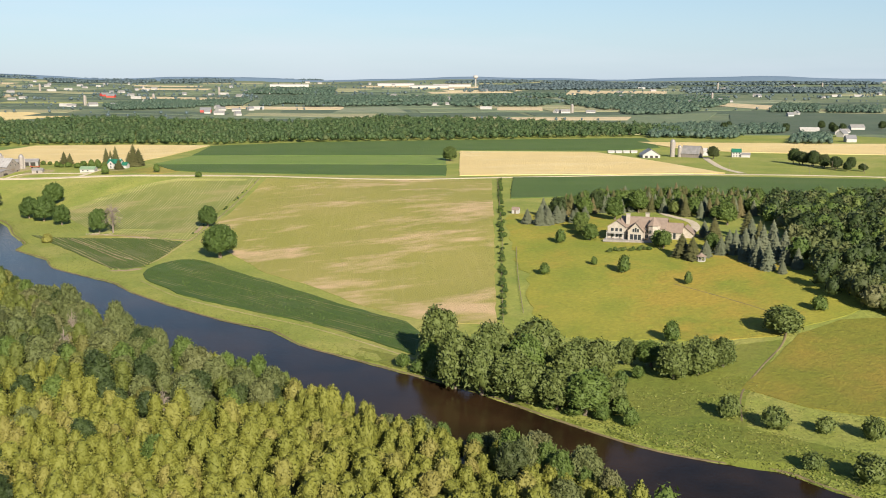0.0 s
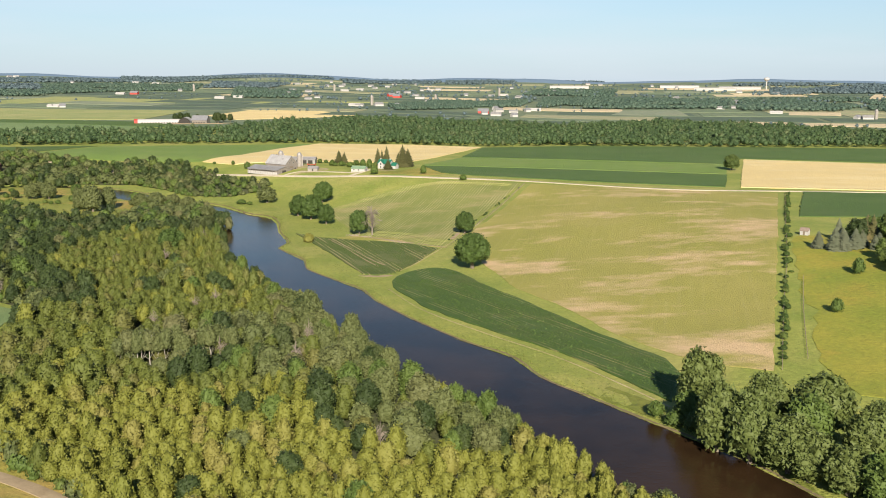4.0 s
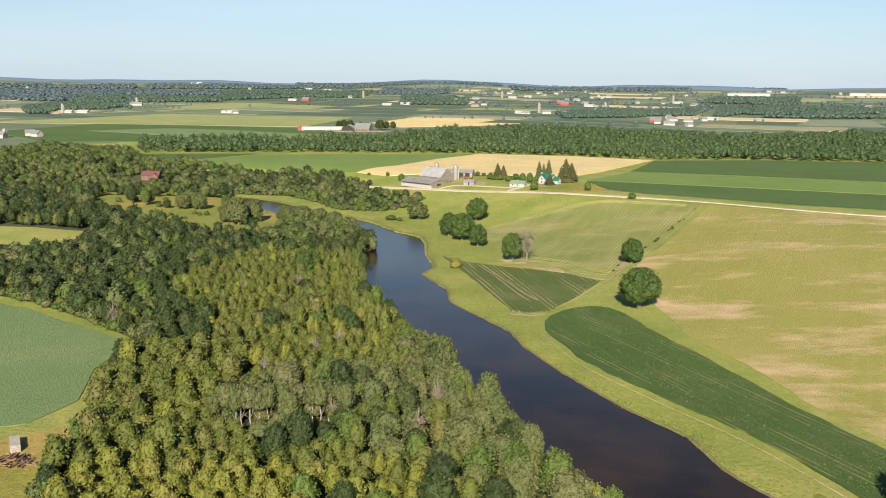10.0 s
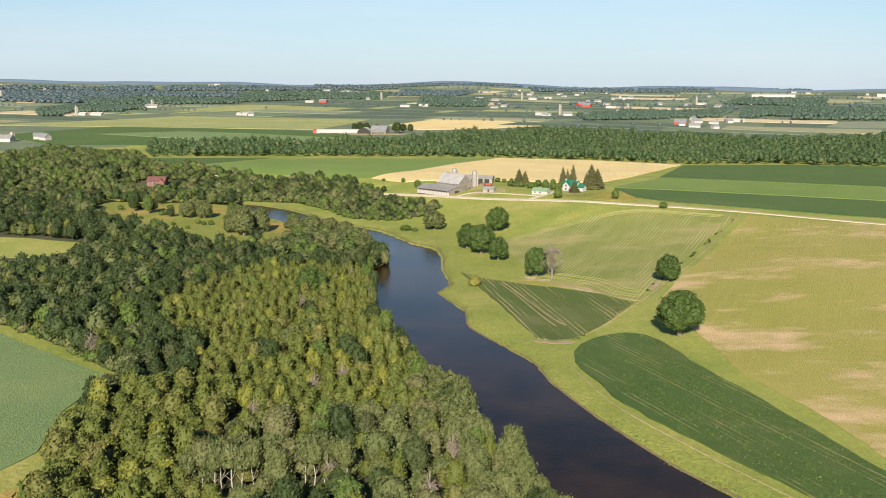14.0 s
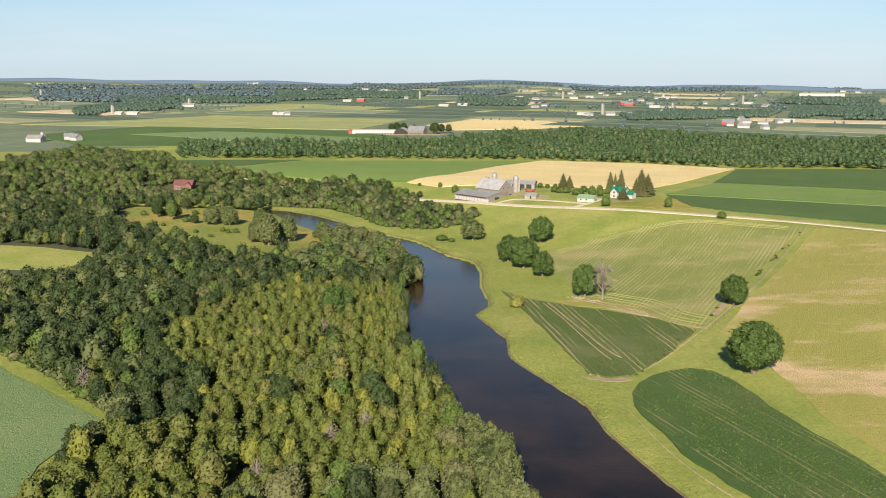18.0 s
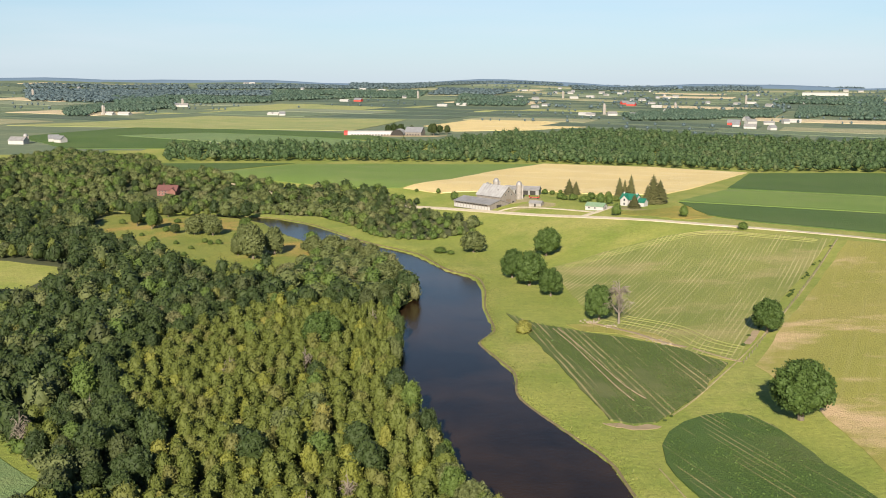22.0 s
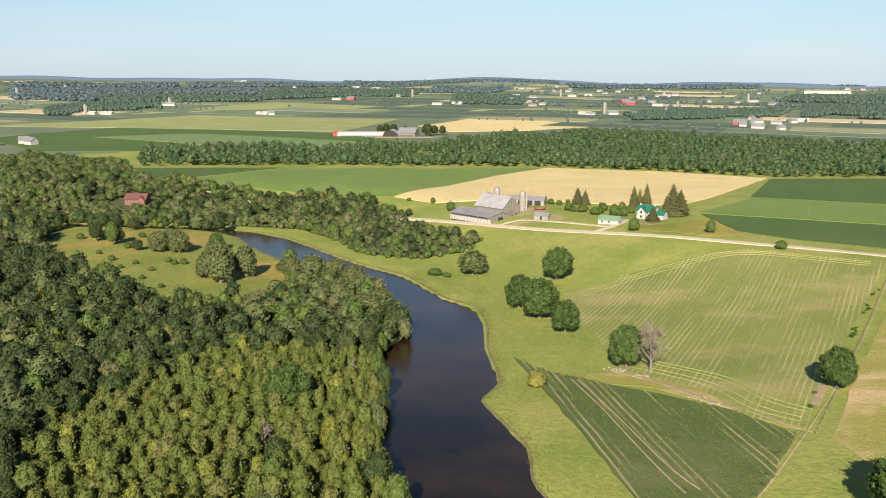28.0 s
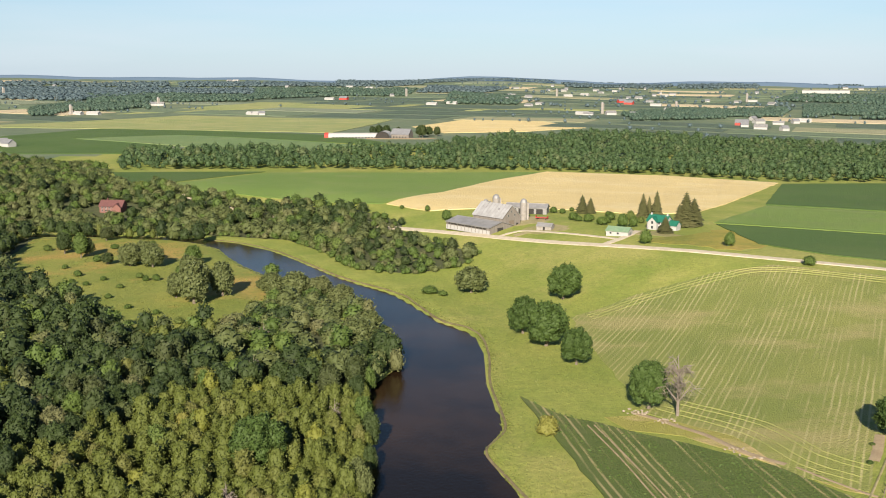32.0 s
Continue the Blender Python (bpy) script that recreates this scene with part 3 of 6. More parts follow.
def tube(shape, a, b, ra, rb, sides=5):
    a, b = np.array(a, float), np.array(b, float)
    d = (b - a) / np.linalg.norm(b - a)
    u = np.cross(d, (0.3, 0.9, 0.2))
    u /= np.linalg.norm(u)
    w = np.cross(d, u)
    t = np.arange(sides) * 2 * np.pi / sides
    ring = np.cos(t)[:, None] * u + np.sin(t)[:, None] * w
    k = np.arange(sides)
    j = (k + 1) % sides
    shape.add(np.vstack([a + ring * ra, b + ring * rb]), np.vstack([np.column_stack([k, j, j + sides]), np.column_stack([k, j + sides, k + sides])]))


def tufts(shape, p, n, size, rng, spread=0.3):
    """Small uneven leaf tufts at the places p, facing roughly along n."""
    m = len(p)
    n = n + rng.normal(0, spread, (m, 3))
    n /= np.linalg.norm(n, axis=1)[:, None]
    u = np.cross(n, rng.normal(0, 1, (m, 3)))
    u /= np.linalg.norm(u, axis=1)[:, None]
    w = np.cross(n, u)
    s = size * rng.uniform(0.6, 1.35, (m, 1))
    pts = []
    for k in range(3):
        t = k * 2.094 + rng.uniform(-0.5, 0.5, (m, 1))
        pts.append(p + (np.cos(t) * u + np.sin(t) * w) * s * rng.uniform(0.7, 1.25, (m, 1)))
    shape.add(np.stack(pts, 1).reshape(-1, 3), np.arange(m * 3).reshape(-1, 3))


def dome(z):
    """Width of a rounded crown at a height from 0 to 1."""
    return np.sqrt(np.clip(1 - ((z - 0.42) / 0.58) ** 2, 0.02, 1))


def cone(z):
    """Width of a narrow crown that is widest low down and rounded at its tip."""
    up = np.clip((z - 0.3) / 0.7, 0, 1)
    return np.clip((1 - up ** 2.2) ** 0.62, 0.05, 1) * np.clip(0.78 + z, 0, 1)


def crown(seed, profile, w, h, lumps, count, size, base=0.1, level=3, rough=0.55):
    """A crown swelling in leafy lumps, covered with small leaf tufts."""
    rng = np.random.default_rng(seed)
    sh = Shape()
    k = np.arange(lumps)
    z = np.clip((k + rng.uniform(0.1, 0.9, lumps)) / lumps, 0, 1) ** 0.9
    turn = k * 2.4 + rng.uniform(-0.5, 0.5, lumps)
    lean = rng.normal(0, 0.035, 2) * h
    radius = np.clip(w * rng.uniform(0.75, 1.2, lumps) * 0.75 / math.sqrt(lumps), 0, 0.26 * w)
    reach = profile(z) * w * 0.46 * rng.uniform(0.85, 1.08, lumps)
    c = np.column_stack([np.cos(turn) * reach, np.sin(turn) * reach, h * (base + (0.97 - base) * z)])
    bv, bf = BALL[level]
    zc = (bv[:, 2] + 1) / 2
    flat = np.maximum(np.hypot(bv[:, 0], bv[:, 1]), 1e-4)
    ring = profile(zc) * w * 0.46 * np.minimum(1, flat * 2.2) / flat
    body = np.column_stack([bv[:, 0] * ring, bv[:, 1] * ring, h * (base + (0.97 - base) * zc)])
    near = np.exp(-(np.linalg.norm(body[:, None] - c[None], axis=2) / (radius * 1.15)) ** 2).max(1)
    mid = np.array((0, 0, h * (0.3 + 0.4 * base)))
    grain = np.array([0.09 * noise.noise((q[0] * 1.1, q[1] * 1.1, q[2] * 1.1 + seed)) for q in body]) + rng.normal(0, 0.025, len(body))
    body = mid + (body - mid) * (0.58 + 0.38 * near + grain)[:, None]
    body[:, :2] += lean * zc[:, None]
    sh.add(body, bf)
    a, b, d = (body[bf[:, j]] for j in range(3))
    n = np.cross(b - a, d - a)
    area = np.linalg.norm(n, axis=1)
    n /= area[:, None]
    face = rng.choice(len(bf), count, p=area * (1.15 + n[:, 2]) / (area * (1.15 + n[:, 2])).sum())
    u, v = rng.random((2, count, 1))
    u, v = np.where(u + v > 1, 1 - u, u), np.where(u + v > 1, 1 - v, v)
    p = a[face] + (b - a)[face] * u + (d - a)[face] * v + (n[face] + rng.normal(0, 0.35, (count, 3))) * size * rng.uniform(0.0, 1.9, (count, 1))
    tufts(sh, p, n[face], size, rng, rough)
    return sh.done()


def spruce_shape(seed, w, h, tiers=19, arms=12):
    rng = np.random.default_rng(seed)
    sh = Shape()
    tube(sh, (0, 0, h * 0.05), (0, 0, h * 0.98), w * 0.24, 0.03, 6)
    for k in range(tiers):
        z = h * (0.05 + 0.9 * (k / tiers) ** 0.92)
        reach = w * 0.5 * (1 - z / h) ** 0.85 + 0.15
        n = max(5, int(arms * (1 - 0.45 * z / h)))
        for j in range(n):
            t = j * 2 * np.pi / n + k * 0.7 + rng.uniform(-0.25, 0.25)
            q = reach * rng.uniform(0.75, 1.15)
            d, s = np.array((math.cos(t), math.sin(t), 0)), np.array((-math.sin(t), math.cos(t), 0))
            tip = d * q + (0, 0, z - q * 0.32)
            mid = d * q * 0.55 + np.array((0, 0, z - q * 0.06))
            half = q * 0.3 + 0.12
            sh.add([(0, 0, z + 0.3 * q), mid + s * half - (0, 0, half * 0.6), tip, mid - s * half - (0, 0, half * 0.6), mid + (0, 0, 0.12 * q)],
                   [(0, 4, 1), (4, 2, 1), (0, 3, 4), (4, 3, 2)])
    return sh.done()


def trunk_shape(seed, h, r, limbs=5, spread=0.4, sides=6):
    rng = np.random.default_rng(seed)
    sh = Shape()
    q, bend = np.zeros(3), np.zeros(3)
    for k in range(4):
        bend = bend + np.array((rng.normal(0, 0.03), rng.normal(0, 0.03), 0)) * h
        p = np.array((0, 0, h * (k + 1) / 4)) + bend
        tube(sh, q - (0, 0, 0.25 if k == 0 else 0), p, r * (1.25 - 0.25 * k) if k else r * 1.4, r * (1.0 - 0.25 * k) + 0.02, sides)
        if k:
            for _ in range(limbs // 2):
                t, up = rng.uniform(0, 6.28), rng.uniform(0.12, 0.3) * h
                tube(sh, q, q + (math.cos(t) * spread * h, math.sin(t) * spread * h, up), r * 0.4, 0.03, 4)
        q = p
    return sh.done()


def bare_shape(seed, h, w, limbs=34, twigs=14):
    """A dead tree: a leaning bole with bare limbs and twigs."""
    rng = np.random.default_rng(seed)
    sh = Shape()
    tube(sh, (0, 0, -0.3), (0.2, 0.1, h * 0.55), 0.42, 0.24, 7)
    tube(sh, (0.2, 0.1, h * 0.55), (-0.2, 0.3, h), 0.24, 0.03, 6)
    for _ in range(limbs):
        z, t = rng.uniform(0.2, 0.78) * h, rng.uniform(0, 6.28)
        reach = w * 0.3 * (1.15 - 0.6 * z / h) * rng.uniform(0.6, 1.1)
        out = np.array((math.cos(t), math.sin(t), 0))
        a = np.array((0.1, 0.15, z))
        b = a + out * reach + (0, 0, min(h * 0.95 - z, reach * rng.uniform(0.7, 1.6)))
        c = b + out * reach * rng.uniform(0.4, 0.8) + (0, 0, -reach * rng.uniform(-0.1, 0.7))
        tube(sh, a, b, 0.16, 0.08, 4)
        tube(sh, b, c, 0.08, 0.03, 4)
        for k in range(twigs):
            p, q = (a, b) if k % 3 == 0 else (b, c)
            f = p + (q - p) * rng.uniform(0.2, 1.0)
            tube(sh, f, f + rng.normal(0, 1, 3) * reach * 0.3 + out * reach * 0.15 - (0, 0, reach * 0.12), 0.05, 0.02, 3)
    return sh.done()


class Kind:
    """A kind of tree in a few growth forms: crown and trunk shapes, for single trees and for joined woods."""

    def __init__(self, name, material, crowns, trunks, label, bark=BARK):
        self.name, self.material, self.label, self.bark = name, material, label, bark
        self.crowns, self.trunks = crowns, trunks
        self.meshes = None

    def single(self, x, y, h=None, w=None, form=0, label="", group="", turn=None, sink=0.0):
        """One tree as a thing of its own."""
        if self.meshes is None:
            self.meshes = [(raw_mesh("crown", *c, self.material, True) if c else None, raw_mesh("trunk", *t, self.bark) if t else None)
                           for c, t in zip(self.crowns, self.trunks)]
            self.spans = [np.vstack([q[0] for q in (c, t) if q]) for c, t in zip(self.crowns, self.trunks)]
        form %= len(self.meshes)
        v = self.spans[form]
        sz = h / v[:, 2].max() if h else 1.0
        sx = w / (np.ptp(v[:, 0]) / 2 + np.ptp(v[:, 1]) / 2) if w else sz
        root = new(self.name)
        root.empty_display_size = 0.5
        turn = (x * 37.7 + y * 91.3) % 360 if turn is None else turn
        root.matrix_world = pose(x, y, float(height(x, y)) - sink, 0, 0, turn) @ Matrix.Diagonal((sx, sx, sz, 1))
        for name, me in zip(("crown", "trunk"), self.meshes[form]):
            if me:
                new(name, me).parent = root
        return tagged(root, label or self.label, "tree", group)


def wood(name, kinds, places, label, seed=1, lift=0.0):
    """Many trees joined into one object. places: rows of x, y, kind, form, width scale, height scale."""
    rng = np.random.default_rng(seed)
    vs, fs, mats, tints, n = [], [], [], [], 0
    p = np.array(places, float)
    ground_z = height(p[:, 0], p[:, 1])
    materials = []
    for k in kinds:
        materials += [k.material, k.bark]
    for ki, k in enumerate(kinds):
        for form in range(len(k.crowns)):
            rows = np.where((p[:, 2] == ki) & (p[:, 3] == form))[0]
            if not len(rows):
                continue
            turn = rng.uniform(0, 6.28, len(rows))
            tint = rng.random(len(rows))
            co, si = np.cos(turn)[:, None], np.sin(turn)[:, None]
            for part_k, shape in enumerate((k.crowns[form], k.trunks[form])):
                if not shape:
                    continue
                v, f = shape
                sx, sz = p[rows, 4][:, None], p[rows, 5][:, None]
                q = np.stack([p[rows, 0][:, None] + (v[:, 0] * co - v[:, 1] * si) * sx, p[rows, 1][:, None] + (v[:, 0] * si + v[:, 1] * co) * sx,
                              ground_z[rows][:, None] + lift + v[:, 2] * sz], -1).reshape(-1, 3)
                vs.append(q)
                fs.append((f[None] + (np.arange(len(rows)) * len(v))[:, None, None]).reshape(-1, 3) + n)
                mats.append(np.full(len(rows) * len(f), ki * 2 + part_k, np.int32))
                tints.append(np.repeat(tint, len(v)))
                n += len(q)
    me = raw_mesh(name, np.vstack(vs), np.vstack(fs), materials, True)
    me.polygons.foreach_set("material_index", np.concatenate(mats))
    me.attributes.new("tint", "FLOAT", "POINT").data.foreach_set("value", np.concatenate(tints).astype(np.float32))
    return tagged(new(name, me), label, "woodland", kind="stuff")


def scatter(ring, step, seed, jitter=0.42, keep_off=()):
    """Uneven planting places within a ring, off the water and off the rings to keep clear."""
    rng = np.random.default_rng(seed)
    r = np.array(ring, float)
    xs, ys = np.meshgrid(np.arange(r[:, 0].min(), r[:, 0].max(), step), np.arange(r[:, 1].min(), r[:, 1].max(), step * 0.87))
    xs[1::2] += step / 2
    x, y = xs.ravel() + rng.uniform(-jitter, jitter, xs.size) * step, ys.ravel() + rng.uniform(-jitter, jitter, xs.size) * step
    ok = inside(x, y, ring) & ~inside(x, y, NORTH + SOUTH[::-1])
    for q in keep_off:
        ok &= ~inside(x, y, q)
    return np.column_stack([x, y])[ok]


def forms(n, make, trunk):
    return [make(k) for k in range(n)], [trunk(k) for k in range(n)]


def broad(n, seed, w, h, lumps, count, size, base=0.1, trunk=None, level=3):
    return forms(n, lambda k: crown(seed + k, dome, w, h, lumps, count, size, base, level), trunk or (lambda k: None))


def narrow(n, seed, w, h, lumps, count, size, base=0.1, trunk=None, level=3):
    return forms(n, lambda k: crown(seed + k, cone, w, h, lumps, count, size, base, level), trunk or (lambda k: None))


maple = Kind("broadleaf_tree", MAPLE, *broad(4, 10, 8.6, 12.6, 26, 1700, 0.35, 0.12, lambda k: trunk_shape(20 + k, 8.0, 0.28)),
             "dark green broadleaf tree with a dense rounded crown")
PALE_BARK = plain("pale_bark", (0.36, 0.33, 0.29), (0.26, 0.235, 0.2), 3.0, 0.9)
birch = Kind("aspen_tree", WILLOW, *broad(3, 300, 6.0, 13.0, 20, 900, 0.32, 0.42, lambda k: trunk_shape(306 + k, 11.0, 0.15, 4, 0.16)), "tall grey-green aspen with a pale bare stem", PALE_BARK)
poplar = Kind("poplar_tree", POPLAR, *narrow(5, 30, 5.7, 9.4, 22, 800, 0.27, 0.1, lambda k: trunk_shape(40 + k, 7.0, 0.13, 2, 0.12)),
              "yellow-green young poplar with a pointed crown")
willow = Kind("willow_tree", WILLOW, *broad(3, 50, 10.0, 11.5, 34, 2200, 0.4, 0.06, lambda k: trunk_shape(60 + k, 7.0, 0.36)),
              "grey-green willow with a broad billowing crown")
spruce = Kind("spruce_tree", SPRUCE, *forms(2, lambda k: spruce_shape(70 + k, 6.5, 14.0), lambda k: trunk_shape(72 + k, 4.0, 0.2, 0)), "dark green conical spruce tree")
blue_spruce = Kind("blue_spruce", BLUE, *forms(2, lambda k: spruce_shape(80 + k, 6.0, 12.0), lambda k: trunk_shape(82 + k, 4.0, 0.18, 0)), "silvery blue conical spruce tree")
dead = Kind("dead_tree", DEADWOOD, [None, None], [bare_shape(90, 15.0, 10.0, 40, 20), bare_shape(91, 11.0, 6.5, 30, 10)], "bare grey dead tree with broken limbs", DEADWOOD)
shrub = Kind("shrub", GROVE, *broad(2, 95, 5.0, 3.6, 12, 420, 0.3, 0.0, None, 2), "rounded grey-green shrub")
green_shrub = Kind("shrub", LUSH, *broad(2, 98, 5.0, 5.0, 13, 500, 0.3, 0.0, None, 2), "dense rounded bush of fresh green leaves")
lime_shrub = Kind("shrub", POPLAR, *broad(1, 101, 5.0, 4.4, 12, 480, 0.28, 0.0), "bright yellow-green bush at the field edge")
dark_shrub = Kind("shrub", FIELD, green_shrub.crowns, green_shrub.trunks, "dark green bush")
far_maple = Kind("far_tree", WOODS, *broad(5, 110, 9.5, 13.0, 9, 64, 0.95, 0.1, None, 1), "far broadleaf tree")
far_spire = Kind("far_tree", WOODS, *narrow(3, 120, 7.0, 14.0, 9, 50, 0.8, 0.1, None, 1), "far pointed tree")
mid_maple = Kind("wood_tree", MAPLE, *broad(4, 130, 8.6, 12.6, 24, 760, 0.43, 0.12), "wood tree")
mid_poplar = Kind("wood_tree", POPLAR, *narrow(5, 140, 5.7, 9.4, 18, 420, 0.34, 0.1, None, 2), "wood poplar")
mid_willow = Kind("wood_tree", WILLOW, *broad(3, 150, 10.0, 11.5, 28, 800, 0.46, 0.06), "wood willow")
dim_maple = Kind("wood_tree", MAPLE, *broad(4, 160, 8.6, 12.6, 18, 210, 0.68, 0.1, None, 2), "wood tree")
dim_poplar = Kind("wood_tree", POPLAR, *narrow(4, 170, 5.8, 8.6, 10, 160, 0.45, 0.1, None, 2), "wood poplar")
dim_willow = Kind("wood_tree", WILLOW, *broad(3, 180, 10.0, 11.5, 20, 230, 0.72, 0.06, None, 2), "wood willow")
lush = Kind("broadleaf_tree", LUSH, maple.crowns, maple.trunks, "fresh green broadleaf tree with a dense rounded crown")
dim_lush = Kind("wood_tree", LUSH, dim_maple.crowns, dim_maple.trunks, "fresh green wood tree")
osier = Kind("willow_tree", GROVE, willow.crowns, willow.trunks, "pale grey-green willow with a billowing crown")
lush_shrub = Kind("shrub", LUSH, green_shrub.crowns, green_shrub.trunks, "bright green bush on the river bank")
mid_lush = Kind("wood_tree", LUSH, mid_maple.crowns, mid_maple.trunks, "fresh green wood tree")
aspen = Kind("aspen_tree", ASPEN, poplar.crowns, poplar.trunks, "olive-green young aspen with a pointed crown")
mid_aspen = Kind("wood_tree", ASPEN, mid_poplar.crowns, mid_poplar.trunks, "wood aspen")
dim_aspen = Kind("wood_tree", ASPEN, dim_poplar.crowns, dim_poplar.trunks, "wood aspen")


def grove(places, choose, seed, gap=0.8):
    """Trees that keep their distance. choose(x, y) gives kind, crown width, width scale, height scale or None."""
    rng = np.random.default_rng(seed)
    cells, out = {}, []
    for k in rng.permutation(len(places)):
        x, y = places[k]
        what = choose(x, y)
        if not what:
            continue
        kind, wide, sx, sz = what
        r = wide * sx / (2.35 if kind in (1, 3) else 2.0)
        cx, cy = int(x // 12), int(y // 12)
        if any(math.hypot(x - a, y - b) < gap * (r + q) for i in (-1, 0, 1) for j in (-1, 0, 1) for a, b, q in cells.get((cx + i, cy + j), ())):
            continue
        cells.setdefault((cx, cy), []).append((x, y, r))
        out.append([x, y, kind, int(rng.integers(0, 3)), sx, sz])
    return out

field_tree = Kind("broadleaf_tree", FIELD, *broad(4, 220, 13.0, 14.0, 36, 5000, 0.36, 0.1, lambda k: trunk_shape(224 + k, 9.0, 0.4), 4),
                  "dark green broadleaf tree standing alone")
oak = Kind("oak_tree", FIELD, *broad(1, 230, 19.0, 17.5, 40, 7000, 0.42, 0.16, lambda k: trunk_shape(231, 12.0, 0.7, 8), 4), "large spreading oak")

# single trees standing in the fields and on the banks: kind, x, y, height, width
for k, x, y, h, w in [(lush, 52, 415, 16.5, 16), (lush, 31, 368, 15.6, 14), (lush, 38, 350, 17, 17), (lush, 46, 326, 13.5, 12), (lush, 61, 279, 15.3, 12.8),
                      (lush, 118, 243, 13.2, 12.6), (lush, 409, 467, 14, 15)]:
    field_tree.single(x, y, h, w, int(x), "dark green broadleaf tree standing alone in open grass", "field trees")
oak.single(101, 157, 18.4, 20, 0, "large spreading oak with a gnarled open crown at the field corner", "field trees")
dead.single(68, 272, 18.6, 14, 0, "bare pale dead tree beside a living one at the hay field")
for x, y, h, w in [(13, 438, 13, 16)]:
    willow.single(x, y, h, w, 2, "grey-green willow on the river meadow", "field trees")

rng = np.random.default_rng(35)
for x, y in [(101, -66), (104, -72), (106, -79), (110, -88), (112, -95), (114, -101), (116, -109), (118, -116), (121, -123), (125, -131), (129, -138), (99, -58), (132, -130), (140, -116), (158, -106), (148, -110), (183, -108), (172, -106), (192, -106)]:
    lush_shrub.single(x + 1.5, y, rng.uniform(3.5, 6.5), rng.uniform(5, 8), int(y), group="bank bushes")
for k, x, y, h, w in [(lush, 258, 50, 9, 9.5), (lush, 272, 12, 9, 8), (lush, 262, 62, 8, 9), (lush, 268, 72, 10, 10), (lush, 300, 84, 13, 12), (lush, 292, 100, 12, 11), (lush, 330, 100, 14, 13), (maple, 276, 104, 13, 12), (maple, 310, 112, 13, 12), (lush, 340, 40, 12, 12), (lush, 286, -6, 9, 8)]:
    k.single(x, y, h, w, int(y), "rounded ornamental broadleaf tree beside the mansion", "mansion trees")
for k in range(15):
    (shrub, lush_shrub, green_shrub)[k % 3].single(250 + k * 1.2 + rng.uniform(-1, 1), 25 - k * 0.75 + rng.uniform(-1.5, 1.5), rng.uniform(1.2, 2.4), rng.uniform(2, 3.6), k, "low garden shrub in the bed before the mansion", "garden shrubs")
for x, y, h, w in [(-6, 439, 3.8, 9), (0, 434, 2.6, 5), (160, 421, 4.6, 6.4), (100, 478, 7.7, 7.2), (138, 466, 7.5, 6), (-10, 619, 4.2, 4.3), (-27, 636, 2.5, 3.7), (-59, 665, 4.2, 7), (2, 587, 6.7, 6.8)]:
    green_shrub.single(x, y, h, w, int(x), group="field shrubs")
lime_shrub.single(29, 259, 5.8, 7.2)
for x, y, h, w in [(84, 588, 11.7, 6.1), (89, 588, 10, 5.5), (117, 570, 14.6, 6.4), (121, 572, 12.7, 4.6), (125, 570, 16.2, 6.8), (133, 533, 19.7, 10.5), (138, 535, 16, 8.5), (116, 507, 9, 6.4), (139, 541, 14, 8), (129, 531, 13, 7)]:
    spruce.single(x, y, h, w * 1.55, int(x), group="farmhouse spruces")
for x, y, h, w in [(98, 530, 7.9, 6.8), (104, 530, 6.6, 6.2), (67, 590, 4, 5.5), (72, 587, 3.3, 4.8), (75, 557, 4.8, 7.1), (82, 550, 5, 6.4), (88, 538, 4.9, 7.5), (96, 557, 5.1, 6.5), (108, 560, 5.5, 6), (2, 591, 4.5, 5), (77, 552, 3.5, 5), (85, 559, 3, 4.5), (92, 545, 4, 6), (98, 575, 3.2, 5), (87, 601, 3, 5), (79, 598, 2.6, 4), (111, 545, 4, 5), (62, 596, 2.4, 4)]:
    green_shrub.single(x, y, h, w, int(y), "green garden tree in the farmyard", "farmyard trees")
for x, y, h, w in [(244, 56, 7.2, 6.7), (206, 14, 5.9, 5.5), (231, 11, 4.3, 3.3), (233, -7, 8.5, 6.4), (242, -38, 5.7, 4.2), (192, -85, 8.1, 6.7), (254, -95, 6.1, 7.1), (258, 50, 8.3, 8.5), (274, 18, 7.9, 8.1)]:
    green_shrub.single(x, y, h, w, int(x), "small rounded ornamental tree on the lawn", "lawn trees")
for x, y, h, w in [(159, -146, 7.5, 7.3), (164, -158, 6.8, 9.3), (173, -167, 4.9, 6.4), (180, -177, 7, 7.4), (156, -195, 7.6, 10.7), (150, -183, 5, 6.9), (226, -103, 10, 15.8)]:
    (osier if w > 12 else shrub).single(x, y, h, w, int(x), "green willow bush in the wet meadow", "meadow bushes")
for i, (x, y, h, w) in enumerate([(114, -59, 20, 14.4), (106, -84, 20, 14), (110, -93, 20, 14.6), (107, -65, 9.6, 9.2), (115, -102, 15.4, 15.2), (139, -80, 17.9, 17.7), (117, -108, 13.4, 13.3), (121, -117, 12.7, 13),
                                  (125, -125, 14, 14.4), (135, -123, 9.6, 11.4), (135, -104, 15.3, 13.8), (149, -100, 14, 12.5), (165, -93, 9.1, 9.3), (170, -100, 9, 11.1), (168, -113, 12.5, 12.4), (177, -114, 12.7, 14.4), (188, -114, 10.4, 9.1), (127, -72, 16, 13), (126, -92, 17, 14), (150, -88, 11, 11)]):
    (osier if i % 5 != 3 else lush).single(x, y, h, w, i, "tall grey-green willow of the riverside grove", "riverside grove")
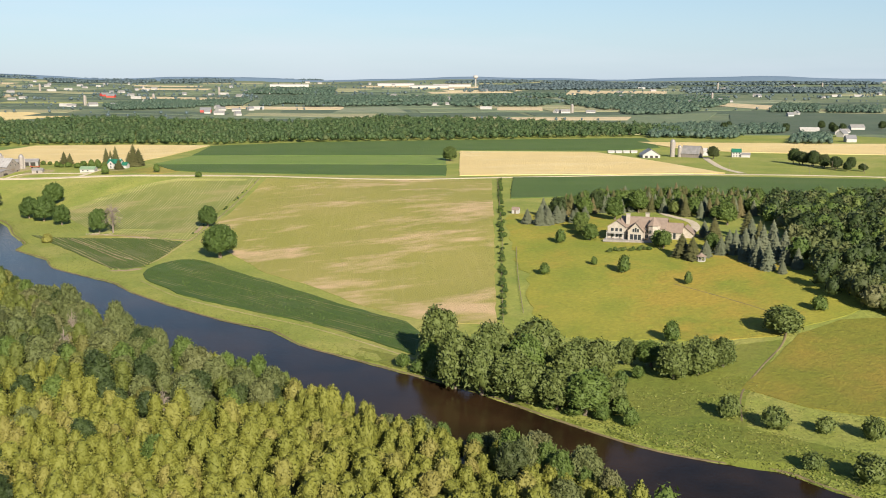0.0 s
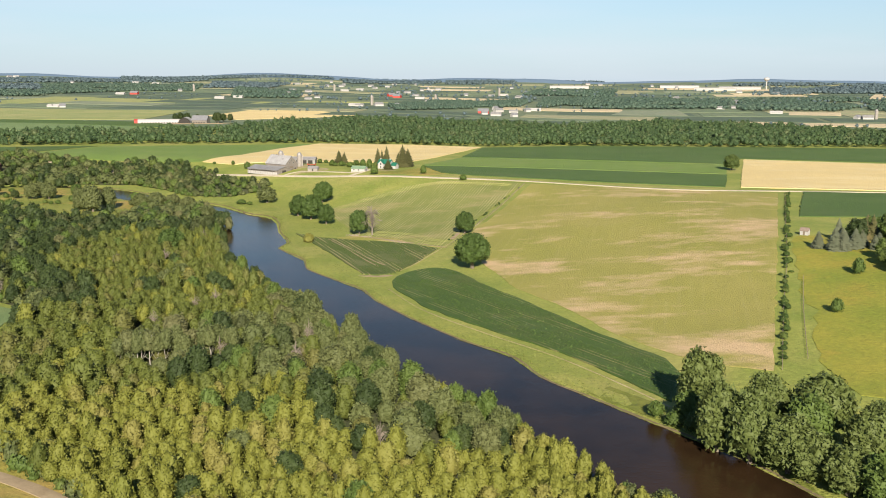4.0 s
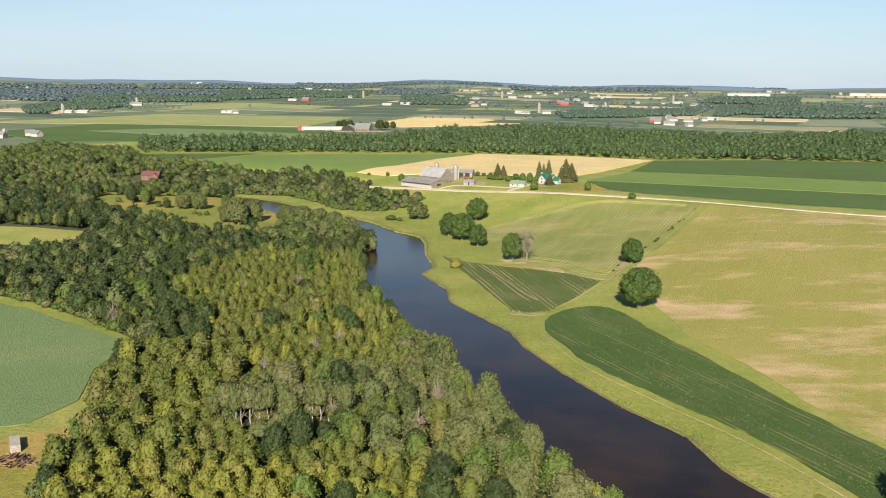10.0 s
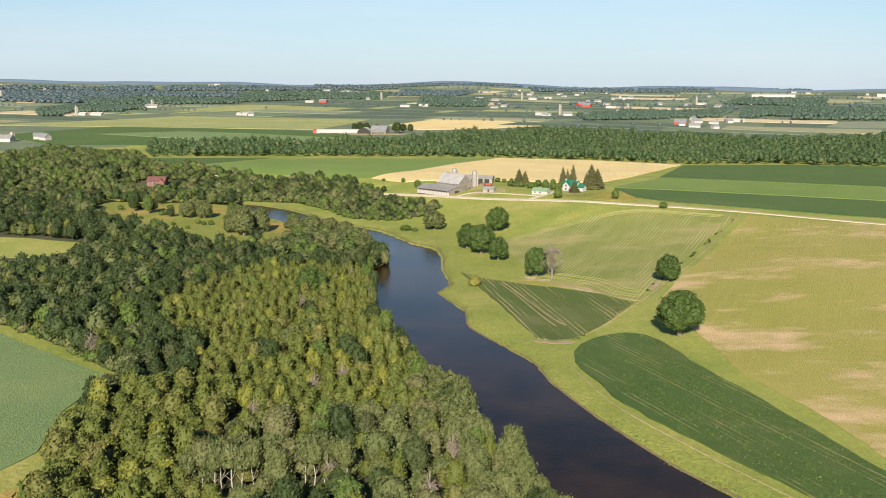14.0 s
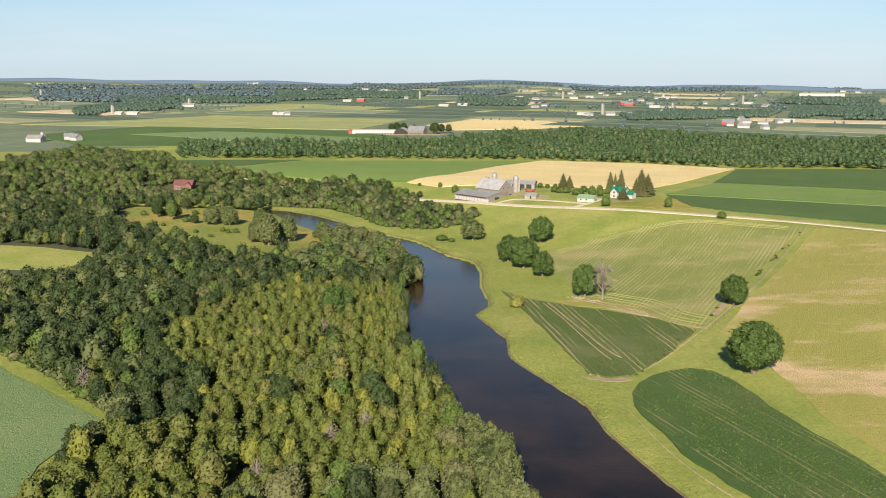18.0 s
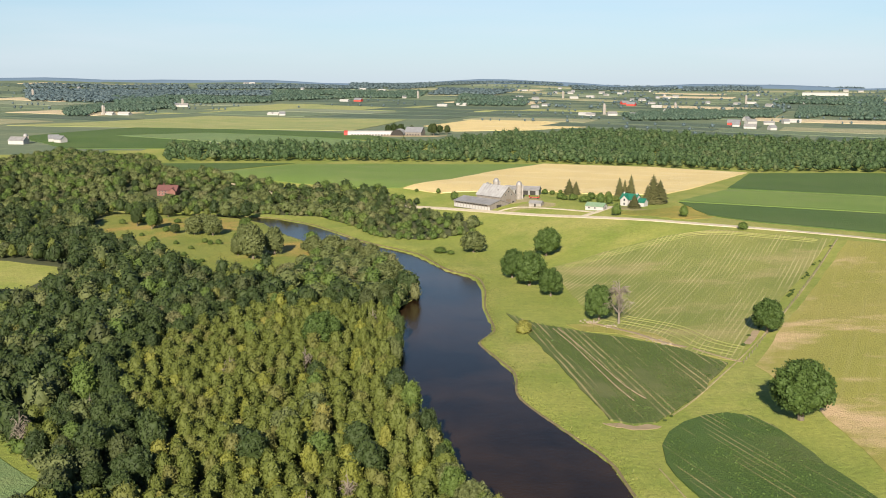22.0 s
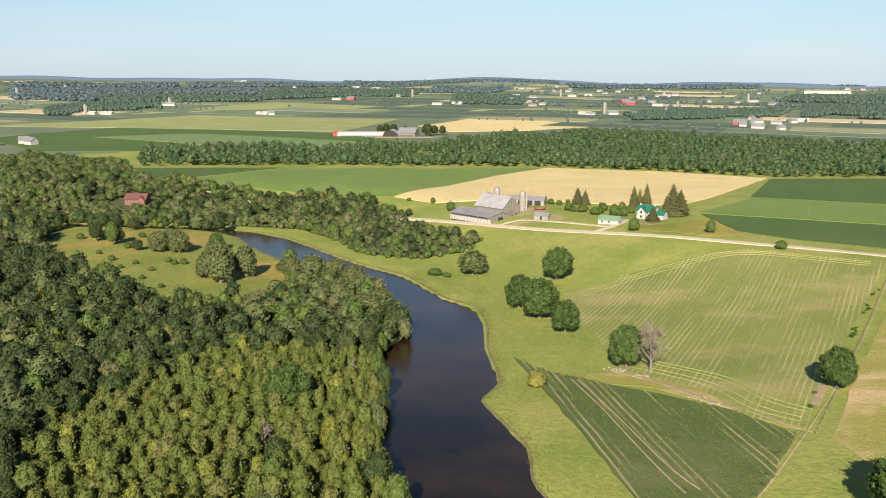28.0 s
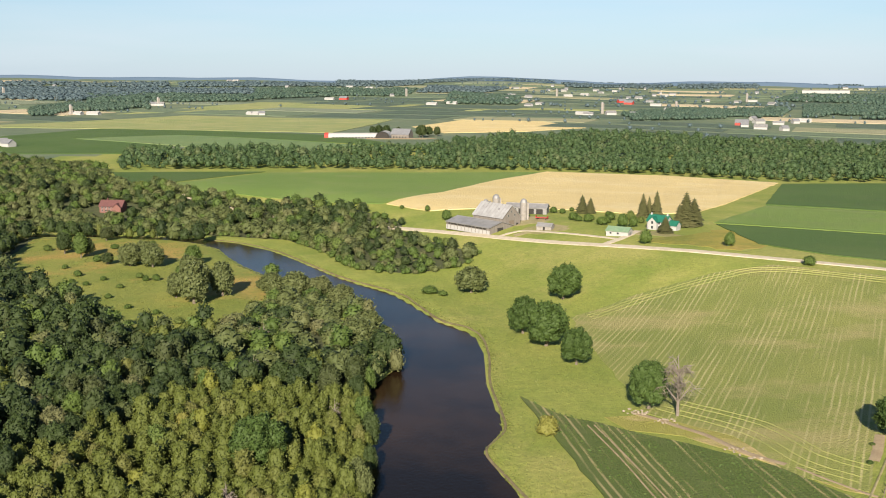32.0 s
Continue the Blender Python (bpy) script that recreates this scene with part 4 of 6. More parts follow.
for x, y, h, w in [(260, 97, 14.4, 7.3), (263, 94, 12.6, 6.7), (270, 96, 12.7, 7.4), (282, 95, 9, 6.8), (288, 95, 9.6, 5.6), (303, 18, 10.9, 5.6), (276, -12, 10, 5.6), (284, -13, 10.6, 5.7), (295, -7, 11.6, 5.3), (289, -17, 15.1, 5.6), (285, -27, 16, 6.5),
                   (281, -38, 17.2, 5.9), (280, -45, 16, 6.2), (280, -53, 8.1, 3.8), (311, -5, 15.8, 6.4), (302, -21, 16.4, 6.2), (296, -34, 15, 6), (292, -44, 14, 6), (256, 104, 11, 6), (268, 103, 12, 6), (276, 100, 12, 6.5), (277, 91, 9, 5.5), (288, -28, 14, 6), (298, -14, 14, 6), (304, -32, 15, 6), (310, -20, 15, 6), (318, -12, 15, 6), (290, -52, 12, 5), (284, -33, 13, 5)]:
    blue_spruce.single(x, y, h * 0.78, w * 1.35, int(x), group="mansion spruces")
for x, y, h, w in [(268, -5, 11.3, 6.7), (268, -12, 11.2, 5.6), (300, 8, 12, 6.5), (307, -14, 13, 6), (318, 4, 14, 7)]:
    spruce.single(x, y, h, w * 1.6, int(x), group="mansion spruces")

# ---- woods ----
WEST = [(88, -262), (40, -205), (-20, -128), (-52, -84), (-72, -52), (-84, -28), (-86, 4), (-86, 16), (-90, 40), (-96, 77), (-92, 108), (-124, 146), (-160, 182), (-195, 206), (-262, 215), (-420, 300),
        (-460, 500), *[(x - 2, y) for x, y in SOUTH[:2:-1] if x > -440]]
CLEARING = [(-240, 520), (-256, 600), (-200, 600), (-165, 594), (-145, 582), (-131, 564), (-104, 508), (-90, 486), (-72, 468), (-74, 436), (-76, 405), (-82, 380), (-96, 360), (-118, 362), (-140, 390), (-168, 424), (-200, 450)]
GOLDEN = [(-310, 430), (-241, 415), (-192, 394), (-180, 306), (-204, 292), (-310, 304)]
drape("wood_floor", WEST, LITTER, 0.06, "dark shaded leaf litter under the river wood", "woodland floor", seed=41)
drape("dry_meadow", [(x + (4 if x < -200 else -2 if y > 470 else 0), y - 3) for x, y in CLEARING], GLADE, 0.15, "golden and green clearing in the river bend", "meadow", seed=33)
rng = np.random.default_rng(5)
BEND_EDGE = [(18, 502), (8, 486), (-18, 482), (-42, 498), (-66, 545), (-96, 592), (-130, 606), (-190, 624), (-240, 624)]
mid_scrub = Kind("scrub", LUSH, *broad(1, 210, 5.0, 3.6, 9, 110, 0.5, 0.0, None, 2), "green scrub")
dark_scrub = Kind("scrub", WILLOW, *broad(1, 211, 5.0, 4.2, 9, 110, 0.5, 0.0, None, 2), "grey-green scrub")
KINDS = [(maple, mid_maple, dim_maple, 8.6), (poplar, mid_poplar, dim_poplar, 5.8), (willow, mid_willow, dim_willow, 10.0), (aspen, mid_aspen, dim_aspen, 5.8), (lush, mid_lush, dim_lush, 8.6)]


# stands of slender poplar and aspen, and the mixed stand between them
YOUNG = [(88, -262), (40, -205), (-20, -128), (-52, -84), (-72, -52), (-88, -20), (-98, 30), (-95, 60), (-76, 86), (-58, 98), (-62, 112), (-80, 138), (-96, 180), (-108, 214), (-98, 250), (-82, 280),
         (-58, 292), (-22, 282), (-12, 150), (12, 60), (30, -10), (70, -100), (110, -240)]
MIXED = [(-54, 26), (-47, 56), (-28, 70), (-8, 70), (4, 95), (24, 60), (45, 0), (68, -60), (50, -90), (20, -84), (7, -61), (1, -20), (-22, -12), (-42, -8)]
# larger round trees standing among the poplars, and on the bank downstream
STANDARDS = [(-14, -41), (-15, -69), (-4, -88), (9, -106), (-26, -96), (-44, 141), (-49, 120), (-32, 123), (-53, 128), (-38, 154), (-23, 128), (-74, 243), (-18, 113), (86, -137), (94, -146), (98, -160), (94, -176), (82, -176), (72, -125)]


def within(x, y, ring):
    odd = False
    for (ax, ay), (bx, by) in zip(ring, ring[1:] + ring[:1]):
        if (ay > y) != (by > y) and x < (bx - ax) * (y - ay) / (by - ay) + ax:
            odd = not odd
    return odd


def river_tree(x, y):
    """Which tree grows where in the river wood, and how large."""
    u = x + 9 * noise.noise((x * 0.03, y * 0.03, 3.1)) + 4 * noise.noise((x * 0.1, y * 0.1, 7.7))
    v = y + 9 * noise.noise((x * 0.03, y * 0.03, 13.1)) + 4 * noise.noise((x * 0.1, y * 0.1, 17.7))
    stand = noise.noise((x * 0.022, y * 0.022, 21.0))
    pick = rng.random()
    if math.hypot(x + 46, y - 232) < 8 or math.hypot(x + 46, y - 66) < 6 or math.hypot(x + 14, y - 16) < 6 or min(math.hypot(x - a, y - b) for a, b in STANDARDS) < 4.2:
        return None
    if y > 424 and x > -82 or -54 < x < -14 and 13 < y - 0.1 * x < 22:
        return None
    if within(u, v, MIXED):
        kind = 0 if pick < 0.24 else 2 if pick < 0.72 else 4 if pick < 0.84 else 3
    elif within(u, v, YOUNG):
        kind = (1 if y < -25 + 30 * stand or pick < 0.1 else 3) if pick < 0.985 else 0 if pick < 0.993 else 4
    elif y > 330 and x > -85:
        kind = 2 if pick < 0.62 else 0 if pick < 0.8 else 4
    else:
        kind = 0 if pick < 0.7 else 2 if pick < 0.84 else 4 if pick < 0.91 else 3
    s = rng.uniform(0.8, 1.2)
    if kind in (1, 3):
        big = 1.35 if x < -48 and -20 < y < 90 else 1.0
        return kind, 5.8, s * big * rng.uniform(0.9, 1.12), s * (0.5 + 0.5 * big) * rng.uniform(0.7, 1.08) * (1.2 if rng.random() < 0.15 else 1.0)
    s *= rng.uniform(0.8, 1.1)
    if y > 300 and x > -90:
        return kind, KINDS[kind][3], s * rng.uniform(0.9, 1.15), s * rng.uniform(0.62, 0.8)
    return kind, KINDS[kind][3], s * rng.uniform(0.85, 1.1), s * rng.uniform(0.8, 1.02)


rows = grove(scatter(WEST, 1.7, 3, keep_off=[CLEARING, GOLDEN]), river_tree, 4, 0.8)
for k, (x, y) in enumerate(STANDARDS):
    s = rng.uniform(0.85, 1.1)
    rows.append([x, y, (0, 2, 0, 4)[k % 4] if k < 13 else 2, k % 3, s, s * (0.9 if k < 13 else 0.75)])
# an uneven fringe that leans out over the water
for x, y in spline(SOUTH[3:20], 4.6):
    if rng.random() < 0.85:
        kind = int(rng.choice([2, 2, 2, 0] if y > 300 else [1, 2, 1, 4] if y < -40 else [3, 2, 3, 0, 4]))
        s = rng.uniform(0.55, 1.0) * (1.3 if 25 < y < 100 else 1.1)
        rows.append([x - rng.uniform(-1.6, 2.6), y + rng.uniform(-1.5, 1.5), kind, int(rng.integers(0, 3)), s * (0.8 if kind != 2 else 0.7), s])
near_rows = [q for q in rows if -190 < q[1] < 300 and q[0] > -115]
far_rows = [q for q in rows if not (-190 < q[1] < 300 and q[0] > -115)]
order = sorted(near_rows, key=lambda q: to_line(np.array([q[0]]), np.array([q[1]]), SOUTH)[0])
for x, y, kind, form, sx, sz in order[:300]:
    KINDS[kind][0].single(x, y, (9.4 if kind in (1, 3) else 12.6) * sz, KINDS[kind][3] * sx, form, group="river wood trees")
wood("river_wood", [q[1] for q in KINDS], order[300:], "dense river wood of yellow-green poplars and dark broadleaf trees", 6)
wood("upstream_wood", [q[2] for q in KINDS], far_rows, "dark green mixed wood inside the river bend", 7)
for x, y, h, w in ((-78, 440, 11, 13), (-67, 436, 12, 16), (-55, 430, 11, 13), (-44, 412, 11, 13), (-31, 350, 12, 15), (-29, 372, 10, 12), (-84, 452, 6, 9)):
    willow.single(x, y, h, w, int(-x), "grey-green willow leaning over the river bend", "bend willows")
for x, y, h, w in ((15, 46, 11, 12), (12, 58, 12, 13), (11, 70, 11.5, 13), (9, 82, 11, 12), (6, 94, 10, 11), (1, 106, 9, 10)):
    willow.single(x, y, h, w, int(y), "broad willow overhanging the river from the wooded bank", "bank willows")
for k in range(15):
    x = -52 + 2.6 * k + rng.uniform(-0.8, 0.8)
    birch.single(x, 24 + 0.1 * x + rng.uniform(-1.5, 2.5), rng.uniform(11, 14.5), rng.uniform(5, 6.8), k, group="pale-stemmed trees")
scrub = []
for line, step in ((WEST[1:15], 3.2), (BEND_EDGE, 3.6), ([(-74, 436), (-76, 405), (-82, 380), (-96, 360), (-118, 362), (-140, 390), (-168, 424), (-200, 450), (-240, 520)], 4.0)):
    for x, y in spline(line, step):
        s = rng.uniform(0.5, 1.3)
        scrub.append([x + rng.normal(0, 1.2), y + rng.normal(0, 1.2), rng.integers(0, 2), 0, s, s * rng.uniform(0.7, 1.2)])
wood("edge_scrub", [mid_scrub, dark_scrub], scrub, "tangled green scrub along the edges of the woods", 16)
field_tree.single(-46, 234, 15, 16, 2, "bright green spreading maple standing above the river wood")

BEND = [(18, 502), (8, 486), (-18, 482), (-42, 498), (-66, 545), (-96, 592), (-130, 606), (-190, 624), (-240, 624), (-430, 612), (-430, 950), (-300, 865), (-255, 748), (-214, 738), (-182, 712), (-145, 696),
        (-88, 667), (-56, 648), (-38, 618), (-26, 600), (-24, 578), (-6, 540)]
ROOF = [(-247, 656), (-245, 693), (-216, 693), (-214, 656)]
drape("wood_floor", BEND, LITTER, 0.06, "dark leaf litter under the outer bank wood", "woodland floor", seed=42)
rows = []
for x, y in scatter(BEND, 7.8, 8, keep_off=[ROOF]):
    s = rng.uniform(0.55, 1.25) * (0.62 if x > -45 else 0.85)
    rows.append([x, y, rng.choice([0, 0, 1, 1, 2, 2, 2]), rng.integers(0, 3), s * 1.1, s * rng.uniform(0.62, 0.9)])
wood("bend_wood", [dim_lush, dim_maple, dim_willow], rows, "mixed green wood along the outer river bend", 9)

STRIP = [(-285, 862), (-149, 886), (14, 896), (95, 888), (190, 850), (271, 788), (373, 781), (547, 720), (812, 678), (900, 640), (961, 847), (796, 1159), (700, 1250), (470, 1090), (390, 1160), (201, 1290), (18, 1180),
         (-29, 1082), (-130, 1050), (-245, 1040), (-330, 1010)]
rows = [[x, y, 0 if rng.random() < 0.9 else 1, rng.integers(0, 3), s * 1.05, s * rng.uniform(0.72, 1.08)] for x, y in scatter(STRIP, 10.2, 10) for s in [rng.uniform(0.62, 1.12) * (0.95 + 0.35 * noise.noise((x * 0.02, y * 0.02, 6.0)))]]
wood("shelter_wood", [far_maple, far_spire], rows, "long belt of dark green woodland beyond the fields", 11)

EAST = [(420, 84), (490, 55), (540, -5), (500, -60), (400, -150), (290, -140), (264, -122), (258, -102), (270, -80), (290, -52), (340, -3), (352, 30)]
rows = [[x, y, rng.choice([0, 0, 1, 2]), rng.integers(0, 3), s, s * 0.92] for x, y in scatter(EAST, 8.8, 12) for s in [rng.uniform(0.8, 1.3)]]
wood("mansion_wood", [dim_maple, dim_lush, dim_willow], rows, "tall dense broadleaf wood beside the mansion", 13)
BELT = [(264, 110), (300, 130), (345, 142), (395, 130), (422, 98), (385, 60), (348, 50), (336, 95), (310, 106)]
rows = [[x, y, rng.choice([0, 0, 1, 1, 2]), rng.integers(0, 2), s * 1.15, s * 0.85] for x, y in scatter(BELT, 6.6, 14) for s in [rng.uniform(0.75, 1.15)]]
wood("mansion_shelter_belt", [mid_lush, blue_spruce, spruce], rows, "belt of blue and green spruces behind the mansion", 15)

# ---- buildings ----
def part(name, verts, faces, material, parent, label=""):
    """One mesh under a thing or a part."""
    me = bpy.data.meshes.new(name)
    me.from_pydata([tuple(v) for v in verts], [], [tuple(f) for f in faces])
    me.materials.append(material)
    me.update()
    ob = new(name, me)
    ob.parent = parent
    if label:
        ob["label"] = label
    return ob


BOX = [(0, 3, 2, 1), (4, 5, 6, 7), (0, 1, 5, 4), (1, 2, 6, 5), (2, 3, 7, 6), (3, 0, 4, 7)]


def box_verts(x0, y0, z0, x1, y1, z1):
    return [(x0, y0, z0), (x1, y0, z0), (x1, y1, z0), (x0, y1, z0), (x0, y0, z1), (x1, y0, z1), (x1, y1, z1), (x0, y1, z1)]


def box(name, lo, hi, material, parent, label=""):
    return part(name, box_verts(*lo, *hi), BOX, material, parent, label)


def boxes(name, items, material, parent, label=""):
    v, f = [], []
    for lo, hi in items:
        f += [tuple(i + len(v) for i in q) for q in BOX]
        v += box_verts(*lo, *hi)
    return part(name, v, f, material, parent, label)


def base(name, x, y, turn, label, category, sink=0.0, group=""):
    root = new(name)
    root.empty_display_size = 1
    root.matrix_world = pose(x, y, float(height(x, y)) - sink, 0, 0, turn)
    return tagged(root, label, category, group)


def window(parent, x, y, z, w, h, side, frame_m, glass_m):
    """A framed pane on a wall; side: which way it faces, along x or y."""
    def flat(name, grow, out, thick, material, under):
        a, b = w / 2 + grow, h / 2 + grow
        if side in "NS":
            s = 1 if side == "N" else -1
            ys = sorted((y + s * out, y + s * (out + thick)))
            return box(name, (x - a, ys[0], z - b), (x + a, ys[1], z + b), material, under)
        s = 1 if side == "E" else -1
        xs = sorted((x + s * out, x + s * (out + thick)))
        return box(name, (xs[0], y - a, z - b), (xs[1], y + a, z + b), material, under)
    root = flat("window", 0.12, -0.02, 0.08, frame_m, parent)
    flat("pane", 0, 0.07, 0.03, glass_m, root)
    return root


def gable(root, cx, cy, l, w, eave, ridge, wall_m, roof_m, over=0.5, z0=-1.2, along="x", gambrel=0.0, name="wall"):
    """A block with a pitched roof; the ridge runs along x or y of the building."""
    def at(u, v, z):
        return (cx + u, cy + v, z) if along == "x" else (cx - v, cy + u, z)
    L, W = l / 2, w / 2
    prof = [(-W, eave), (0, ridge), (W, eave)]
    if gambrel:
        prof = [(-W, eave), (-W * 0.6, eave + (ridge - eave) * gambrel), (0, ridge), (W * 0.6, eave + (ridge - eave) * gambrel), (W, eave)]
    n = len(prof)
    v, f = [], []
    for u in (-L, L):
        v += [at(u, -W, z0), at(u, W, z0)] + [at(u, q, z - 0.06) for q, z in prof]
    m = n + 2
    f = [(0, 2, *range(3, m), 1)[::1], tuple(reversed([m + i for i in (0, 2, *range(3, m), 1)])), (0, m, m + 2, 2), (1, m - 1, 2 * m - 1, m + 1)]
    f = [tuple(reversed(q)) for q in f]
    part(name, v, f, wall_m, root)
    slope = (prof[1][1] - prof[0][1]) / (prof[1][0] - prof[0][0])
    prof = [(-W - over, eave - over * slope)] + prof[1:-1] + [(W + over, eave - over * slope)]
    v, f = [], []
    for u in (-L - over, L + over):
        v += [at(u, q, z) for q, z in prof] + [at(u, q, z + 0.22) for q, z in prof]
    for i in range(n - 1):
        a, b, c, d = i, i + 1, 2 * n + i + 1, 2 * n + i
        f += [(a, d, c, b), (a + n, b + n, c + n, d + n), (a, b, b + n, a + n), (d, d + n, c + n, c)]
    f += [(0, n, 3 * n, 2 * n), (n - 1, 3 * n - 1, 4 * n - 1, 2 * n - 1)]
    part("roof", v, f, roof_m, root)
    part("ridge_cap", box_verts(*[min(p, q) for p, q in zip(at(-L - over, -0.18, ridge + 0.16), at(L + over, 0.18, ridge + 0.32))],
                                *[max(p, q) for p, q in zip(at(-L - over, -0.18, ridge + 0.16), at(L + over, 0.18, ridge + 0.32))]), BOX, roof_m, root)


def turned(name, profile, sides, material, parent, x=0.0, y=0.0, label=""):
    """A round body from (radius, height) pairs."""
    v, f = [], []
    for r, z in profile:
        v += [(x + r * math.cos(k * 2 * math.pi / sides), y + r * math.sin(k * 2 * math.pi / sides), z) for k in range(sides)]
    for i in range(len(profile) - 1):
        for k in range(sides):
            j = (k + 1) % sides
            f.append((i * sides + k, i * sides + j, (i + 1) * sides + j, (i + 1) * sides + k))
    f += [tuple(range(sides))[::-1], tuple(range((len(profile) - 1) * sides, len(profile) * sides))]
    return part(name, v, f, material, parent, label)


def silo(x, y, r, h, wall_m, cap_m, label, group="silos"):
    root = base("silo", x, y, 0, label, "silo", 0.4, group)
    turned("shaft", [(r, -0.6), (r, h - r)], 18, wall_m, root)
    turned("dome", [(r * 1.03, h - r), (r * 0.97, h - r * 0.6), (r * 0.75, h - r * 0.2), (r * 0.4, h + r * 0.08), (0.2, h + r * 0.15)], 18, cap_m, root)
    for k in range(6):
        turned("hoop", [(r + 0.03, h * (0.1 + 0.13 * k)), (r + 0.07, h * (0.1 + 0.13 * k) + 0.05), (r + 0.03, h * (0.1 + 0.13 * k) + 0.1)], 18, cap_m, root)
    box("chute", (r * 0.9, -0.5, 0), (r + 0.9, 0.5, h - r), wall_m, root)
    return root


BOARDS = plain("grey_barn_boards", (0.23, 0.2, 0.175), (0.16, 0.14, 0.12), 0.5, 0.9, stretch=(3, 3, 0.25))
TIN = plain("weathered_steel_roof", (0.32, 0.305, 0.3), (0.24, 0.23, 0.22), 0.25, 0.5, 0.25)
WHITE = plain("white_siding", (0.42, 0.405, 0.385), (0.36, 0.345, 0.325), 0.6, 0.7)
CREAM = plain("cream_stone", (0.42, 0.37, 0.31), (0.33, 0.29, 0.24), 0.8, 0.85)
SHINGLE = plain("brown_shingles", (0.25, 0.19, 0.15), (0.2, 0.15, 0.12), 0.8, 0.9)
CONCRETE = plain("silo_concrete", (0.32, 0.29, 0.26), (0.24, 0.215, 0.19), 0.6, 0.9)
GREENTIN = plain("green_steel_roof", (0.012, 0.11, 0.07), (0.016, 0.14, 0.09), 0.5, 0.6)
MINT = plain("mint_steel_roof", (0.14, 0.23, 0.14), (0.2, 0.27, 0.17), 0.5, 0.6)
RED = plain("red_barn_paint", (0.5, 0.06, 0.045), (0.42, 0.05, 0.04), 0.5, 0.7)
BRICK = plain("red_brown_brick", (0.22, 0.1, 0.08), (0.17, 0.08, 0.065), 2.0, 0.9)
REDROOF = plain("red_brown_roof", (0.15, 0.06, 0.055), (0.11, 0.05, 0.045), 0.6, 0.8)
SLATE = plain("dark_grey_roof", (0.2, 0.2, 0.21), (0.15, 0.15, 0.16), 0.5, 0.8)
GLASS = plain("window_glass", (0.03, 0.035, 0.04), (0.04, 0.045, 0.05), 0.5, 0.08, 0, 0.0, 0.6)
# near-black: panels stand in for shade inside openings; wheels and doors use it too
DARK = plain("near_black", (0.03, 0.027, 0.024), (0.04, 0.035, 0.03), 0.5, 0.9)
POST = plain("weathered_post", (0.2, 0.16, 0.12), (0.14, 0.11, 0.085), 2.0, 0.95)

PALETIN = plain("pale_steel_roof", (0.44, 0.425, 0.42), (0.35, 0.335, 0.325), 0.25, 0.5, 0.2)
FARM = -48.6   # the farmyard's long walls run along this bearing


